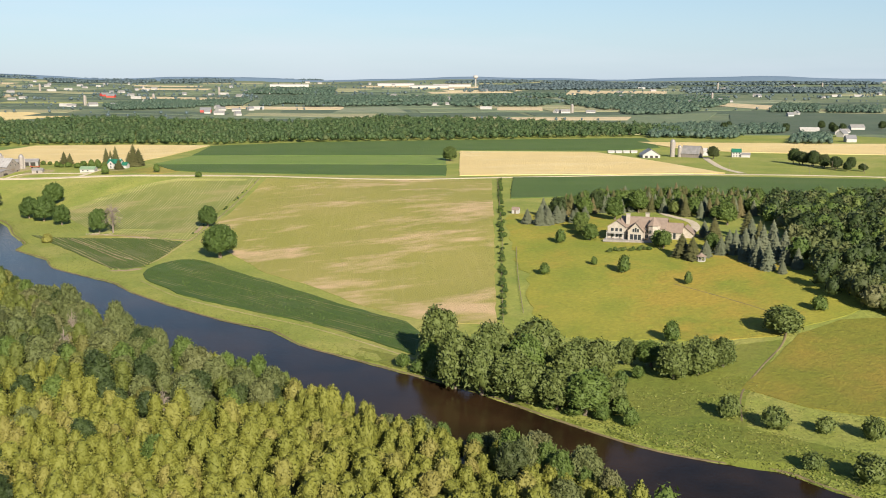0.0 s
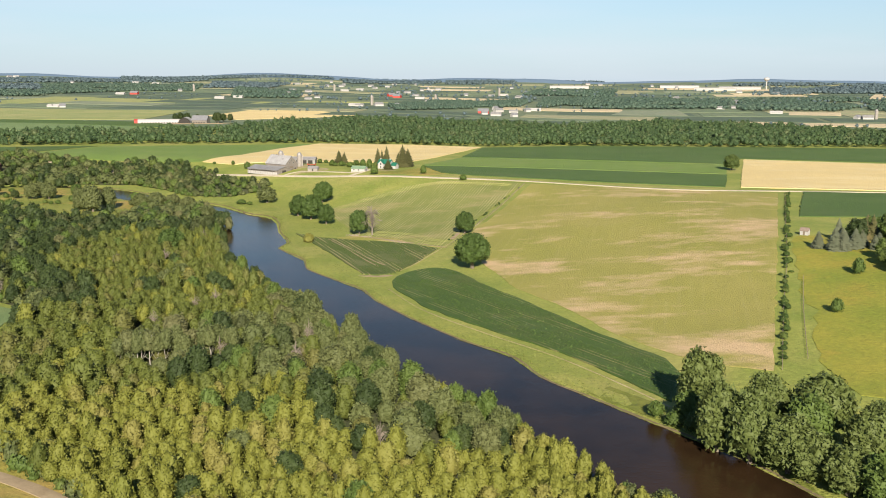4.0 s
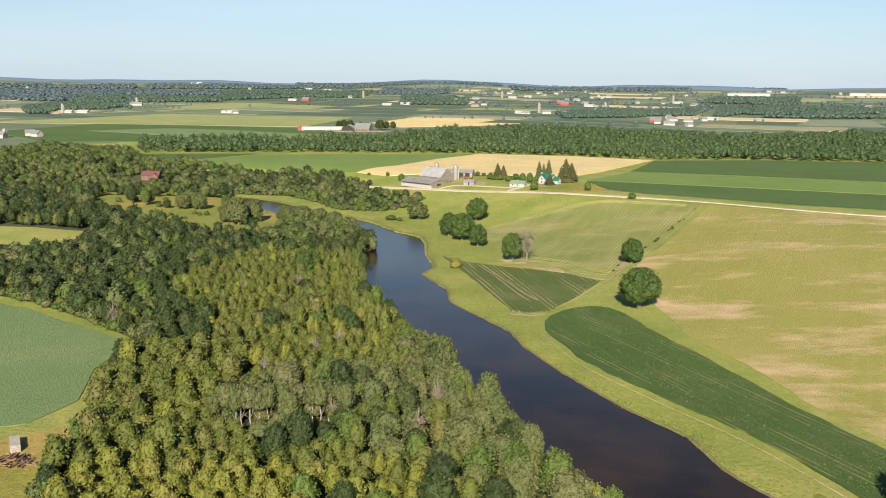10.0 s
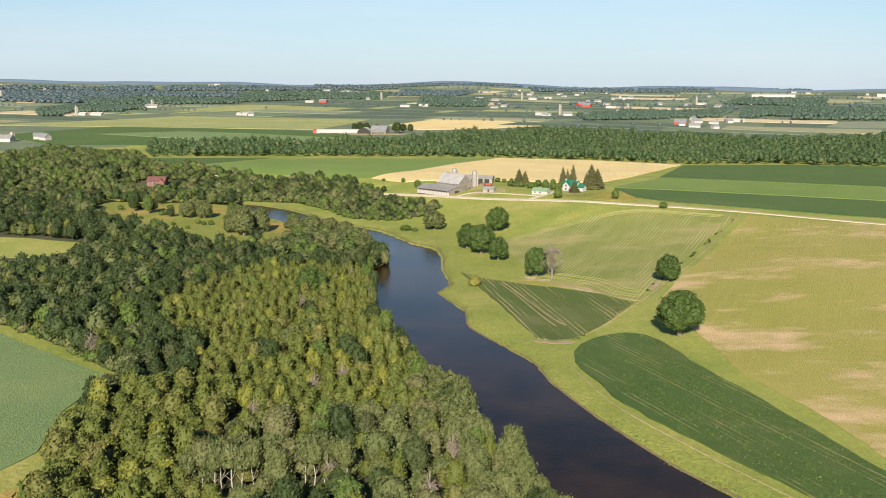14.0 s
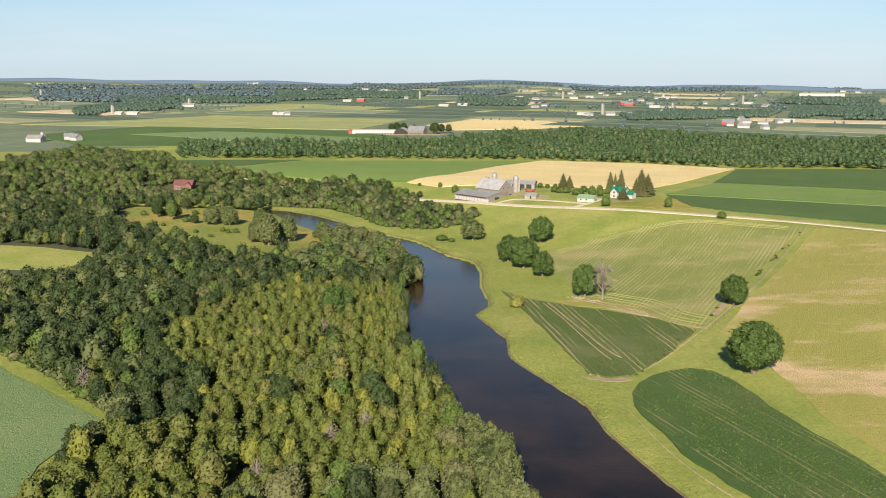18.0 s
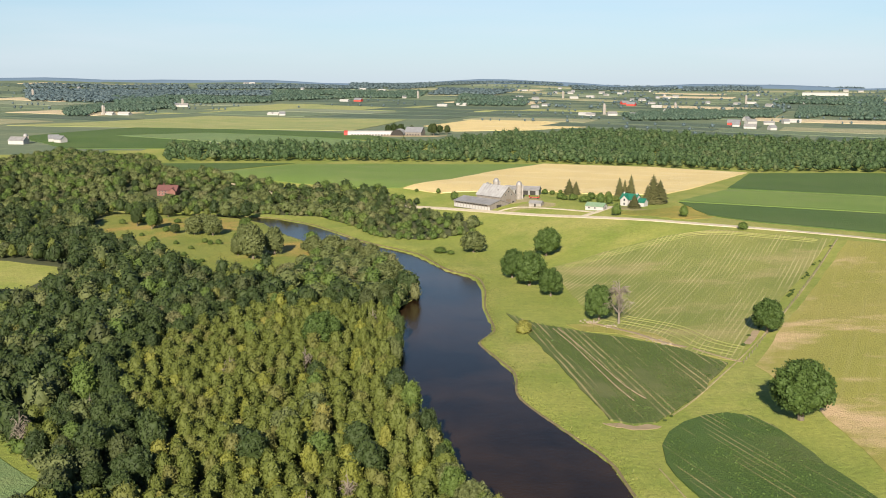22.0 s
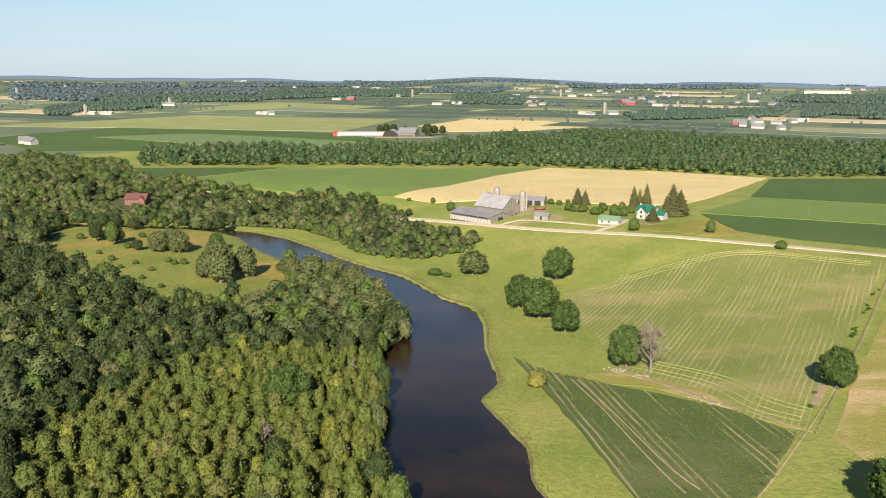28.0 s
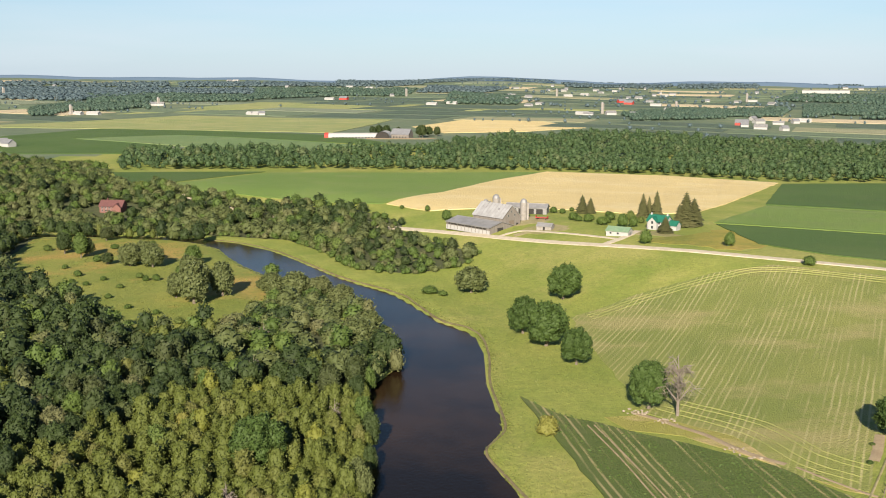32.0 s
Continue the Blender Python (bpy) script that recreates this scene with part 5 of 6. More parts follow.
def main_barn():
    root = base("barn", 30.5, 556, FARM, "weathered grey timber barn with a pale steel gable roof", "barn", 0.3)
    gable(root, 0, 0, 24, 14, 6.2, 12.6, BOARDS, PALETIN, 0.6)
    box("barn_door", (12.0, -2.0, 0), (12.12, 2.0, 4.2), POST, root, "tall double plank door")
    for y in (-4.6, 4.6):
        box("door", (12.0, y - 0.9, 0), (12.1, y + 0.9, 2.4), DARK, root)
    for y, z in ((0, 9.2), (-2.6, 7.0), (2.6, 7.0)):
        window(root, 12.0, y, z, 0.9, 1.2, "E", WHITE, GLASS)
    boxes("foundation", [((-12.1, -7.1, -1.6), (12.1, 7.1, 0.9))], CONCRETE, root, "field stone foundation")
    boxes("roof_vent", [((-6, -0.5, 12.4), (-5, 0.5, 13.4)), ((5, -3.6, 9.6), (6, -2.6, 10.6))], TIN, root)
    for k in range(9):
        x = -11 + k * 2.7
        v = []
        for x0 in (x, x + 0.07):
            v += [(x0, -7.4, 6.05), (x0, -0.2, 12.6), (x0, -0.2, 12.88), (x0, -7.4, 6.12)]
        part("roof_seam", v, [(0, 1, 2, 3), (7, 6, 5, 4), (0, 4, 5, 1), (1, 5, 6, 2), (2, 6, 7, 3), (3, 7, 4, 0)], TIN, root)
    lean = base("cattle_shed", 20.5, 554, FARM, "long low cattle shed with a grey roof and white front wall", "shed", 0.3)
    gable(lean, 0, 0, 36, 18, 3.2, 5.6, BOARDS, TIN, 0.5)
    box("front_wall", (-18, -9.09, -1.0), (18, -9.0, 1.5), WHITE, lean, "low white block wall")
    box("opening", (-16, -9.12, 1.9), (15, -9.02, 2.7), DARK, lean, "long dark panel for the shaded feeding gap under the eave")
    box("opening", (18.0, -3, 0.2), (18.08, 1.5, 2.6), DARK, lean)
    for k in range(12):
        box("post", (-17 + k * 2.95, -9.25, -0.5), (-16.8 + k * 2.95, -9.03, 3.0), BOARDS, lean)
    box("gutter", (-18, -9.62, 2.85), (18, -9.5, 3.0), TIN, lean)
    back = base("machine_shed", 51, 589, -16, "grey open-sided machine shed behind the barn", "shed", 0.2)
    gable(back, 0, 0, 25, 9, 4.0, 6.0, TIN, TIN, 0.4)
    for k in range(4):
        box("bay", (-10 + k * 5.4, -4.58, 0), (-6 + k * 5.4, -4.5, 3.4), DARK, back)
    silo(46.5, 562, 2.0, 12.6, CONCRETE, TIN, "pale concrete silo with a domed cap beside the barn")
    silo(31.5, 580, 2.1, 13.5, CONCRETE, TIN, "pale concrete silo with a domed cap behind the barn")
    silo(25.5, 583, 2.0, 10.5, POST, TIN, "squat brown stave silo behind the barn")
    stone = base("stone_outbuilding", 56, 531.5, -25, "small stone outbuilding with a sagging grey roof", "shed", 0.2)
    gable(stone, 0, 0, 8.5, 5, 2.2, 3.6, CONCRETE, TIN, 0.3)
    box("door", (-0.6, -2.58, 0), (0.6, -2.5, 1.9), DARK, stone)
    wagon = base("hay_wagon", 57, 561, -20, "red flat farm wagon parked on the yard", "wagon")
    box("bed", (-3.6, -1.2, 0.9), (3.6, 1.2, 1.15), RED, wagon)
    for x in (-3.5, 3.4):
        box("rack", (x, -1.2, 1.15), (x + 0.1, 1.2, 2.3), RED, wagon)
    for x in (-2.6, 2.6):
        for y in (-1.25, 1.05):
            w = turned("wheel", [(0.45, 0), (0.45, 0.2)], 12, DARK, wagon)
            w.matrix_local = pose(x, y + 0.2, 0.45, 90)


def farm_house():
    root = base("farmhouse", 116.5, 523, -38, "white two-storey farmhouse with a green steel roof", "house", 0.2)
    gable(root, 0, 0, 11, 7.5, 4.8, 7.6, WHITE, GREENTIN, 0.5)
    gable(root, -1.5, -3.4, 4.6, 5, 4.6, 7.0, WHITE, GREENTIN, 0.4, along="y")
    gable(root, 7.5, 1.0, 6, 5.5, 3.0, 5.0, WHITE, GREENTIN, 0.4)
    for x in (-4.6, 4.6):
        box("chimney", (x - 0.4, -0.4, 6.6), (x + 0.4, 0.4, 8.7), WHITE, root)
    for x in (-4.2, 1.6, 3.8):
        for z in (1.6, 4.2):
            window(root, x, -3.75, z - 0.3, 0.9, 1.4, "S", WHITE, GLASS)
    for z in (1.6, 4.2):
        window(root, -1.5, -5.7, z, 1.1, 1.4, "S", WHITE, GLASS)
        window(root, 5.5, -2.2, z + 0.2, 0.9, 1.3, "E", WHITE, GLASS)
    box("door", (0.9, -3.84, 0), (1.8, -3.75, 2.1), DARK, root)
    box("porch", (-0.5, -5.6, -0.5), (4.8, -4.1, 0.25), CONCRETE, root)
    garage = base("garage", 91.5, 503.5, -32, "small white garage with a mint green roof", "garage", 0.2)
    gable(garage, 0, 0, 12, 6.6, 2.6, 4.4, WHITE, MINT, 0.4)
    for x in (-3.5, 0.5):
        window(garage, x, -3.3, 1.5, 1.0, 0.9, "S", WHITE, GLASS)
    box("garage_door", (6.0, -1.3, 0), (6.08, 1.3, 2.2), TIN, garage)


def mansion():
    root = base("mansion", 279, 36, -50.2, "large cream stone mansion with brown shingled gables and tall chimneys", "house", 0.2)
    gable(root, 1, 1, 22, 10, 6.2, 10.4, CREAM, SHINGLE, 0.5)
    gable(root, -11.5, -1.5, 8, 9, 6.0, 9.0, CREAM, SHINGLE, 0.5, along="y")
    gable(root, -1.5, -5, 7, 7.5, 4.8, 8.8, CREAM, SHINGLE, 0.5, along="y")
    gable(root, 14.5, 2.5, 10, 9, 4.4, 8.0, CREAM, SHINGLE, 0.5)
    gable(root, 20.5, 7, 9, 8, 3.2, 6.4, CREAM, SHINGLE, 0.5, along="y")
    turned("turret", [(3.1, -1), (3.1, 7.6)], 8, CREAM, root, 6.5, -4.0)
    turned("turret_roof", [(3.6, 7.5), (1.9, 9.4), (0.1, 11.6)], 8, SHINGLE, root, 6.5, -4.0)
    for x, y in ((-6.5, -2.5), (2.0, 3.0)):
        c = box("chimney", (x - 0.9, y - 0.7, 5), (x + 0.9, y + 0.7, 12.2), CREAM, root)
        box("chimney_cap", (x - 1.05, y - 0.85, 12.2), (x + 1.05, y + 0.85, 12.5), CONCRETE, c)
    for z in (1.7, 4.4):
        for x in (-13.6, -11.5, -9.4):
            window(root, x, -5.5, z, 1.3, 1.7, "S", WHITE, GLASS)
        for x in (2.6, 11.0, 13.6, 16.2):
            window(root, x, -4.0 if x < 10 else -2.0, min(z, 3.0) if x > 10 else z, 1.2, 1.5, "S", WHITE, GLASS)
        for k in (4, 5, 6):
            t = k * math.pi / 4 + math.pi / 8
            box("window", (6.5 + 2.95 * math.cos(t) - 0.55, -4 + 2.95 * math.sin(t) - 0.12, z - 0.7), (6.5 + 2.95 * math.cos(t) + 0.55, -4 + 2.95 * math.sin(t) + 0.12, z + 0.8), GLASS, root)
    for x in (-3.4, -1.5, 0.4):
        window(root, x, -8.5, 1.8, 1.5, 2.6, "S", WHITE, GLASS)
    for x, h in ((-2.6, 1.6), (-1.5, 2.2), (-0.4, 1.6)):
        window(root, x, -8.5, 4.2 + h / 2, 0.9, h, "S", WHITE, GLASS)
    box("balcony", (-16, -8.2, 2.9), (-7.4, -6.1, 3.1), WHITE, root)
    boxes("balustrade", [((-16 + 0.45 * k, -8.2, 3.1), (-15.92 + 0.45 * k, -8.12, 4.0)) for k in range(20)] + [((-16, -8.22, 3.95), (-7.4, -8.1, 4.05))], WHITE, root)
    for x in (-15.8, -11.7, -7.6):
        box("column", (x - 0.15, -8.15, -0.6), (x + 0.15, -7.85, 2.9), WHITE, root)
    box("terrace", (-17, -11, -0.9), (10, -5, 0.15), CONCRETE, root)
    hut = base("gazebo", 269.5, -16, 10, "small octagonal garden gazebo with a shingled roof", "gazebo")
    turned("floor", [(2.1, -0.4), (2.1, 0.25)], 8, WHITE, hut)
    for k in range(8):
        t = k * math.pi / 4
        box("post", (1.9 * math.cos(t) - 0.08, 1.9 * math.sin(t) - 0.08, 0.25), (1.9 * math.cos(t) + 0.08, 1.9 * math.sin(t) + 0.08, 2.3), WHITE, hut)
        if k != 5:
            part("rail", [(1.9 * math.cos(q), 1.9 * math.sin(q), z) for z in (0.9, 1.0) for q in (t, t + math.pi / 4)], [(0, 1, 3, 2)], WHITE, hut)
    turned("roof", [(2.5, 2.25), (1.2, 3.0), (0.1, 3.8)], 8, SHINGLE, hut)
    shed = base("garden_shed", 268, 134, -50, "small white garden shed near the hedge", "shed")
    gable(shed, 0, 0, 4, 3.2, 2.2, 3.4, WHITE, SHINGLE, 0.25)
    box("door", (-0.5, -1.68, 0), (0.5, -1.6, 1.9), POST, shed)


def east_farm():
    root = base("barn", 612, 423, -30, "broad cream barn with a wide grey hipped roof", "barn", 0.3)
    gable(root, 0, 0, 20, 17, 3.4, 8.6, WHITE, TIN, 0.8, along="y")
    for x in (-5, 0, 5):
        box("opening", (x - 1.4, -10.1, 0.4), (x + 1.4, -10.0, 2.6), DARK, root)
    old = base("barn", 651, 405, -62, "weathered gambrel-roofed timber barn", "barn", 0.3)
    gable(old, 0, 0, 18, 13, 4.6, 11.4, BOARDS, TIN, 0.5, gambrel=0.62)
    for y in (-3, 1.6):
        box("door", (-9.1, y - 1.5, 0.2), (-9.0, y + 1.5, 2.6), WHITE, old)
    white = base("shed", 672, 420, -30, "white metal farm shed", "shed", 0.2)
    gable(white, 0, 0, 20, 10, 5.0, 7.4, WHITE, WHITE, 0.4)
    silo(637, 418, 2.4, 17.5, CONCRETE, TIN, "tall grey concrete silo at the distant farm")
    silo(641, 412, 1.9, 12.0, CONCRETE, TIN, "shorter grey silo at the distant farm")
    house = base("farmhouse", 692, 386, -40, "white farmhouse with a dark green roof", "house", 0.2)
    gable(house, 0, 0, 9, 8, 5.2, 8.2, WHITE, GREENTIN, 0.4)
    gable(house, 8.5, -2, 9, 7, 2.8, 4.6, WHITE, TIN, 0.4)
    for x in (-2.6, 0, 2.6):
        for z in (1.5, 4.0):
            window(house, x, -4.0, z, 0.9, 1.3, "S", WHITE, GLASS)
    row = base("poultry_shed", 622, 478, -27, "row of low white animal sheds along the field", "shed", 0.2)
    for k in range(4):
        gable(row, -12 + k * 8, 0, 6.6, 4, 1.8, 2.6, WHITE, WHITE, 0.2)


def dairy_farm():
    root = base("dairy_barn", -112, 1232, 2, "long low white arched-roof dairy barn with a red end", "barn", 0.4)
    for k, (x, l, w, m) in enumerate(((0, 62, 15, WHITE), (-33.5, 5, 16, RED))):
        prof = [(w / 2 * math.cos(t), 2.2 + w * 0.3 * math.sin(t)) for t in [i * math.pi / 10 for i in range(11)]]
        v = [(x + s * l / 2, y, z) for s in (-1, 1) for y, z in [(w / 2, -1.0), *prof, (-w / 2, -1.0)]]
        n = 13
        f = [(i, i + 1, n + i + 1, n + i) for i in range(n - 1)] + [tuple(range(n))[::-1], tuple(range(n, 2 * n))]
        part("arched_hall" if k == 0 else "end_hall", v, f, m, root)
    for k in range(14):
        box("opening", (-26 + k * 4, -7.7, 0.5), (-23.4 + k * 4, -7.5, 1.9), DARK, root)
    box("door", (-36.1, -2, 0), (-36.0, 2, 3), WHITE, root)
    hall = base("hoop_barn", -74, 1236, -6, "white fabric hoop barn with a dark panel as its shaded open end", "barn", 0.4)
    prof = [(9 * math.cos(i * math.pi / 10), 1.0 + 8 * math.sin(i * math.pi / 10)) for i in range(11)]
    v = [(y, s * 14, z) for s in (-1, 1) for y, z in [(9, -1), *prof, (-9, -1)]]
    part("cover", v, [(i, n + i, n + i + 1, i + 1) for n in [13] for i in range(12)] + [tuple(range(13, 26))[::-1]], WHITE, hall)
    part("opening", [(y * 0.93, -13.9, z * 0.95) for y, z in [(9, -1), *prof, (-9, -1)]], [tuple(range(13))], DARK, hall)
    old = base("barn", -52, 1240, -20, "grey timber barn with a dark roof", "barn", 0.4)
    gable(old, 0, 0, 24, 15, 5.0, 11.5, BOARDS, SLATE, 0.5)
    for k in range(5):
        box("opening", (-9 + k * 4, -7.6, 0.5), (-7 + k * 4, -7.5, 2.2), DARK, old)
    for x, y, h in ((-90, 1262, 14), (-82, 1266, 16), (-72, 1264, 15), (-58, 1266, 13), (-30, 1258, 16), (-26, 1244, 17), (-18, 1264, 14), (-8, 1270, 13)):
        maple.single(x, y, h, h * 0.8, int(-x), "broadleaf tree behind the distant dairy farm", "dairy farm trees")
    heap = drape("bare_yard", [(-95, 1212), (-20, 1216), (-8, 1232), (-40, 1226), (-95, 1224)], EARTH, 0.5, "dark trodden earth yard before the barns", "yard", seed=31)


def red_roof_house():
    root = base("house", -231, 682, -4, "brick house with a red-brown roof among trees", "house", 0.3)
    gable(root, 0, 0, 16, 9, 4.6, 8.0, BRICK, REDROOF, 0.6)
    gable(root, 5, -4, 6, 6, 3.6, 6.2, BRICK, REDROOF, 0.5, along="y")
    box("chimney", (-4, -0.5, 6.5), (-3.1, 0.5, 9.6), REDROOF, root)
    for x in (-6, -3.5, -1, 1.4):
        for z in (1.4, 3.4):
            window(root, x, -4.5, z, 1.0, 1.1, "S", WHITE, GLASS)


main_barn()
farm_house()
mansion()
east_farm()
dairy_farm()
red_roof_house()

# the hedge line and fences on the mansion's boundary
hx, hy = np.linspace(358, 159, 150), np.linspace(297, -28, 150)
rng = np.random.default_rng(40)
for k in range(0, 150, 2):
    if rng.random() < 0.9:
        (dark_shrub if k % 3 else green_shrub).single(hx[k] + rng.normal(0, 0.7), hy[k] + rng.normal(0, 0.7), rng.uniform(0.9, 3.2), rng.uniform(1.8, 4.0), k, "dark hedgerow bush on the field boundary", "hedgerow bushes")


def fence(line, gap, label):
    root = new("fence")
    tagged(root, label, "fence")
    p = spline(line, gap)
    z = height(p[:, 0], p[:, 1])
    for (x, y), q in zip(p, z):
        box("post", (x - 0.09, y - 0.09, q - 0.3), (x + 0.09, y + 0.09, q + 1.25), POST, root)
    for h in (0.5, 0.85, 1.15):
        sh = Shape()
        for a, b, za, zb in zip(p, p[1:], z, z[1:]):
            tube(sh, (*a, za + h), (*b, zb + h), 0.02, 0.02, 3)
        new("wire", raw_mesh("wire", *sh.done(), POST)).parent = root


fence([(355, 295), (272, 158), (235, 96), (190, 24), (157, -30)], 4.0, "weathered wire fence along the hedgerow")
fence([(222, 62), (196, 20), (170, -24)], 4.0, "wire fence beside the golden meadow")
fence([(197, 384), (155, 308), (126, 256), (100, 210)], 4.0, "wire fence between hay and stubble")


def pole(x, y, turn):
    root = base("utility_pole", x, y, turn, "wooden utility pole beside the road", "pole", 0.3, "utility poles")
    turned("mast", [(0.16, -0.5), (0.11, 9.5)], 8, POST, root)
    box("crossarm", (-1.1, -0.07, 8.6), (1.1, 0.07, 8.75), POST, root)
    for q in (-0.95, 0, 0.95):
        turned("insulator", [(0.06, 8.75), (0.07, 8.9), (0.03, 8.98)], 6, WHITE, root, q)


for x, y in ((612, 224), (648, 232), (680, 280), (560, 262), (655, 205)):
    pole(x, y, 60)


LOGWOOD = plain("cut_logs", (0.25, 0.15, 0.1), (0.16, 0.1, 0.065), 2.0, 0.9)


def log_pile():
    root = base("log_pile", -99, -5, 15, "heap of cut logs at the wood's edge", "log pile")
    rng = np.random.default_rng(50)
    for k in range(95):
        sh = Shape()
        x, y, t = rng.uniform(-5.5, 5.5), rng.uniform(-3.2, 3.2), rng.normal(1.2, 0.6)
        z = 0.25 + max(0, 2.6 - abs(x) * 0.3 - abs(y) * 0.4) * rng.random()
        l = rng.uniform(1.0, 2.0)
        tube(sh, (x - l * math.cos(t), y - l * math.sin(t), z), (x + l * math.cos(t), y + l * math.sin(t), z + rng.normal(0, 0.15)), 0.2, 0.16, 7)
        new("log", raw_mesh("log", *sh.done(), LOGWOOD)).parent = root
    stack = base("lumber_stack", -102, 6, 22, "pale stack of sawn boards on bearers", "lumber stack")
    for k in range(6):
        box("board_layer", (-1.3 + 0.05 * (k % 2), -4.2 + 0.1 * (k % 3), 0.3 + k * 0.3), (1.3, 4.2 - 0.12 * (k % 2), 0.54 + k * 0.3), CREAM, stack)
    for y in (-3, 0, 3):
        box("bearer", (-1.3, y - 0.1, -0.2), (1.3, y + 0.1, 0.3), POST, stack)


log_pile()

# ---- the far country ----
RNG = np.random.default_rng(77)
AX, BX = np.array((0.93, -0.37)), np.array((0.37, 0.93))
# backdrop hills: a faint blue emission imitates distance haze
RIDGE_GLOW = plain("glowing_ridge", (0.06, 0.085, 0.1), (0.08, 0.105, 0.12), 0.004, 0.95)
RIDGE_GLOW.node_tree.nodes["Principled BSDF"].inputs["Emission Color"].default_value = (0.17, 0.27, 0.42, 1)
RIDGE_GLOW.node_tree.nodes["Principled BSDF"].inputs["Emission Strength"].default_value = 0.26


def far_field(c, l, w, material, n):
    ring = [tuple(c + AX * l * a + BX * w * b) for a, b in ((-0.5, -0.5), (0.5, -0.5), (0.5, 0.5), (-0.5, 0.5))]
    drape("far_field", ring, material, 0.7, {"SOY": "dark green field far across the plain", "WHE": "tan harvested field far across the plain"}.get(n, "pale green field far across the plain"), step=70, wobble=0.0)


KNOWN = [[(-560, 990), (-760, 1480), (-480, 1900), (-80, 1760), (60, 1790), (250, 1500), (100, 1330), (-30, 1080)], STRIP]
hedgerows = []
for j in range(0, 24):
    for i in range(-16, 22):
        c = AX * (i * 290 + (j % 3) * 70) + BX * (1020 + j * 165)
        r, ang = math.hypot(c[0], c[1] + 100), math.degrees(math.atan2(c[0], c[1] + 200))
        if not (1000 < r < 4250 and -31 < ang < 62) or any(inside(np.array(c[0]), np.array(c[1]), q) for q in KNOWN):
            continue
        if c[0] > 300 and c[1] < 780:
            continue
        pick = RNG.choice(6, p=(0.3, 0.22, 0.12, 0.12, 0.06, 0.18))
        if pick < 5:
            far_field(c, RNG.uniform(230, 286), RNG.uniform(110, 160), HAZED_CROP[pick], ("SOY", "", "", "", "WHE")[pick])
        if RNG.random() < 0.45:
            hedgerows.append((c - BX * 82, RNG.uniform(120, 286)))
for ring, material, n in (([(1732, 1550), (1639, 1221), (1818, 1389), (1843, 1626)], HAZED_CROP[4], "WHE"), ([(1121, 1537), (1209, 1488), (1283, 1598), (1187, 1644)], HAZED_CROP[4], "WHE"),
                          ([(1803, 2235), (2061, 2053), (2300, 2326), (2046, 2541)], HAZED_CROP[4], "WHE"), ([(947, 644), (1116, 538), (1681, 971), (1495, 1211)], HAZED_CROP[0], "SOY"),
                          ([(835, 776), (929, 735), (1478, 1227), (1249, 1226)], HAZED_CROP[1], ""), ([(796, 720), (898, 701), (1008, 830), (888, 837)], HAZED_CROP[3], ""),
                          ([(773, 1643), (912, 1567), (999, 1802), (875, 1820)], HAZED_CROP[2], "")):
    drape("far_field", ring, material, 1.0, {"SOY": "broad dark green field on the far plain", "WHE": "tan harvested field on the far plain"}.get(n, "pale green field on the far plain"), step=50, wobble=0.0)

# woodlots on the plain: the nearer ones, then those towards the horizon
NEAR_LOTS = [[(-749, 1785), (-714, 1799), (-747, 1970), (-608, 2056), (-685, 2296), (-861, 2259), (-853, 2051)],
             [(699, 1917), (803, 2043), (921, 2050), (1104, 2466), (896, 2466)],
             [(334, 1735), (677, 1982), (803, 2280), (488, 2160), (352, 1949)],
             [(803, 649), (883, 580), (998, 663), (1133, 882), (979, 843)],
             [(955, 642), (1028, 630), (1160, 751), (1131, 816)],
             [(1555, 1158), (1631, 1093), (1848, 1279), (1871, 1420)],
             [(1643, 1088), (1691, 989), (1887, 1141), (1820, 1224)],
             [(875, 482), (903, 449), (995, 526), (952, 552)]]
MIDDLE_LOTS = [[(809, 1906), (1144, 1814), (1378, 2240), (1034, 2503)],
               [(1112, 1728), (1297, 1630), (1549, 1879), (1730, 2132), (1714, 2230), (1409, 2262)],
               [(1430, 1711), (1265, 1245), (1377, 1219), (1787, 1508), (1982, 1706), (1943, 2128), (1689, 2075)],
               [(-842, 2350), (-480, 2502), (-546, 2846), (-754, 2896), (-981, 2745)],
               [(-503, 2622), (-310, 2924), (-109, 2904), (-91, 3512), (-649, 3391)],
               [(6, 2467), (186, 2417), (214, 2789), (26, 3181)],
               [(913, 2732), (1104, 2466), (1364, 3053), (1097, 3128)]]
FAR_LOTS = [[(-1127, 2508), (-910, 2502), (-773, 2973), (-578, 3017), (-649, 3391), (-1462, 3263)],
            [(-1501, 3351), (-988, 3569), (-1062, 3839), (-1581, 3532)], [(-939, 3538), (-184, 3764), (-59, 4017), (-1021, 3850)],
            [(-83, 3180), (135, 3188), (234, 3589), (-55, 3768)], [(449, 3675), (899, 4001), (1028, 4356), (510, 4179)],
            [(929, 3933), (1214, 3843), (1324, 4195), (1028, 4356)], [(2208, 2139), (2635, 1720), (2929, 1948), (2463, 2421)],
            [(1711, 2604), (2054, 2586), (2418, 2461), (2649, 2726), (1990, 3075)], [(-429, 4054), (471, 4258), (504, 4420), (-459, 4348)],
            [(680, 4400), (1700, 4050), (1760, 4150), (700, 4460)], [(1987, 3350), (3266, 2209), (3400, 2394), (2059, 3481)]]
near_dot = Kind("far_tree", HAZED_LOT_LEAVES, *broad(4, 190, 10.0, 12.0, 9, 30, 1.0, 0.0, None, 1), "far tree")
dot = Kind("far_tree", HAZED_WOODS, *broad(3, 195, 11.0, 12.0, 6, 12, 1.6, 0.0, None, 1), "far tree")
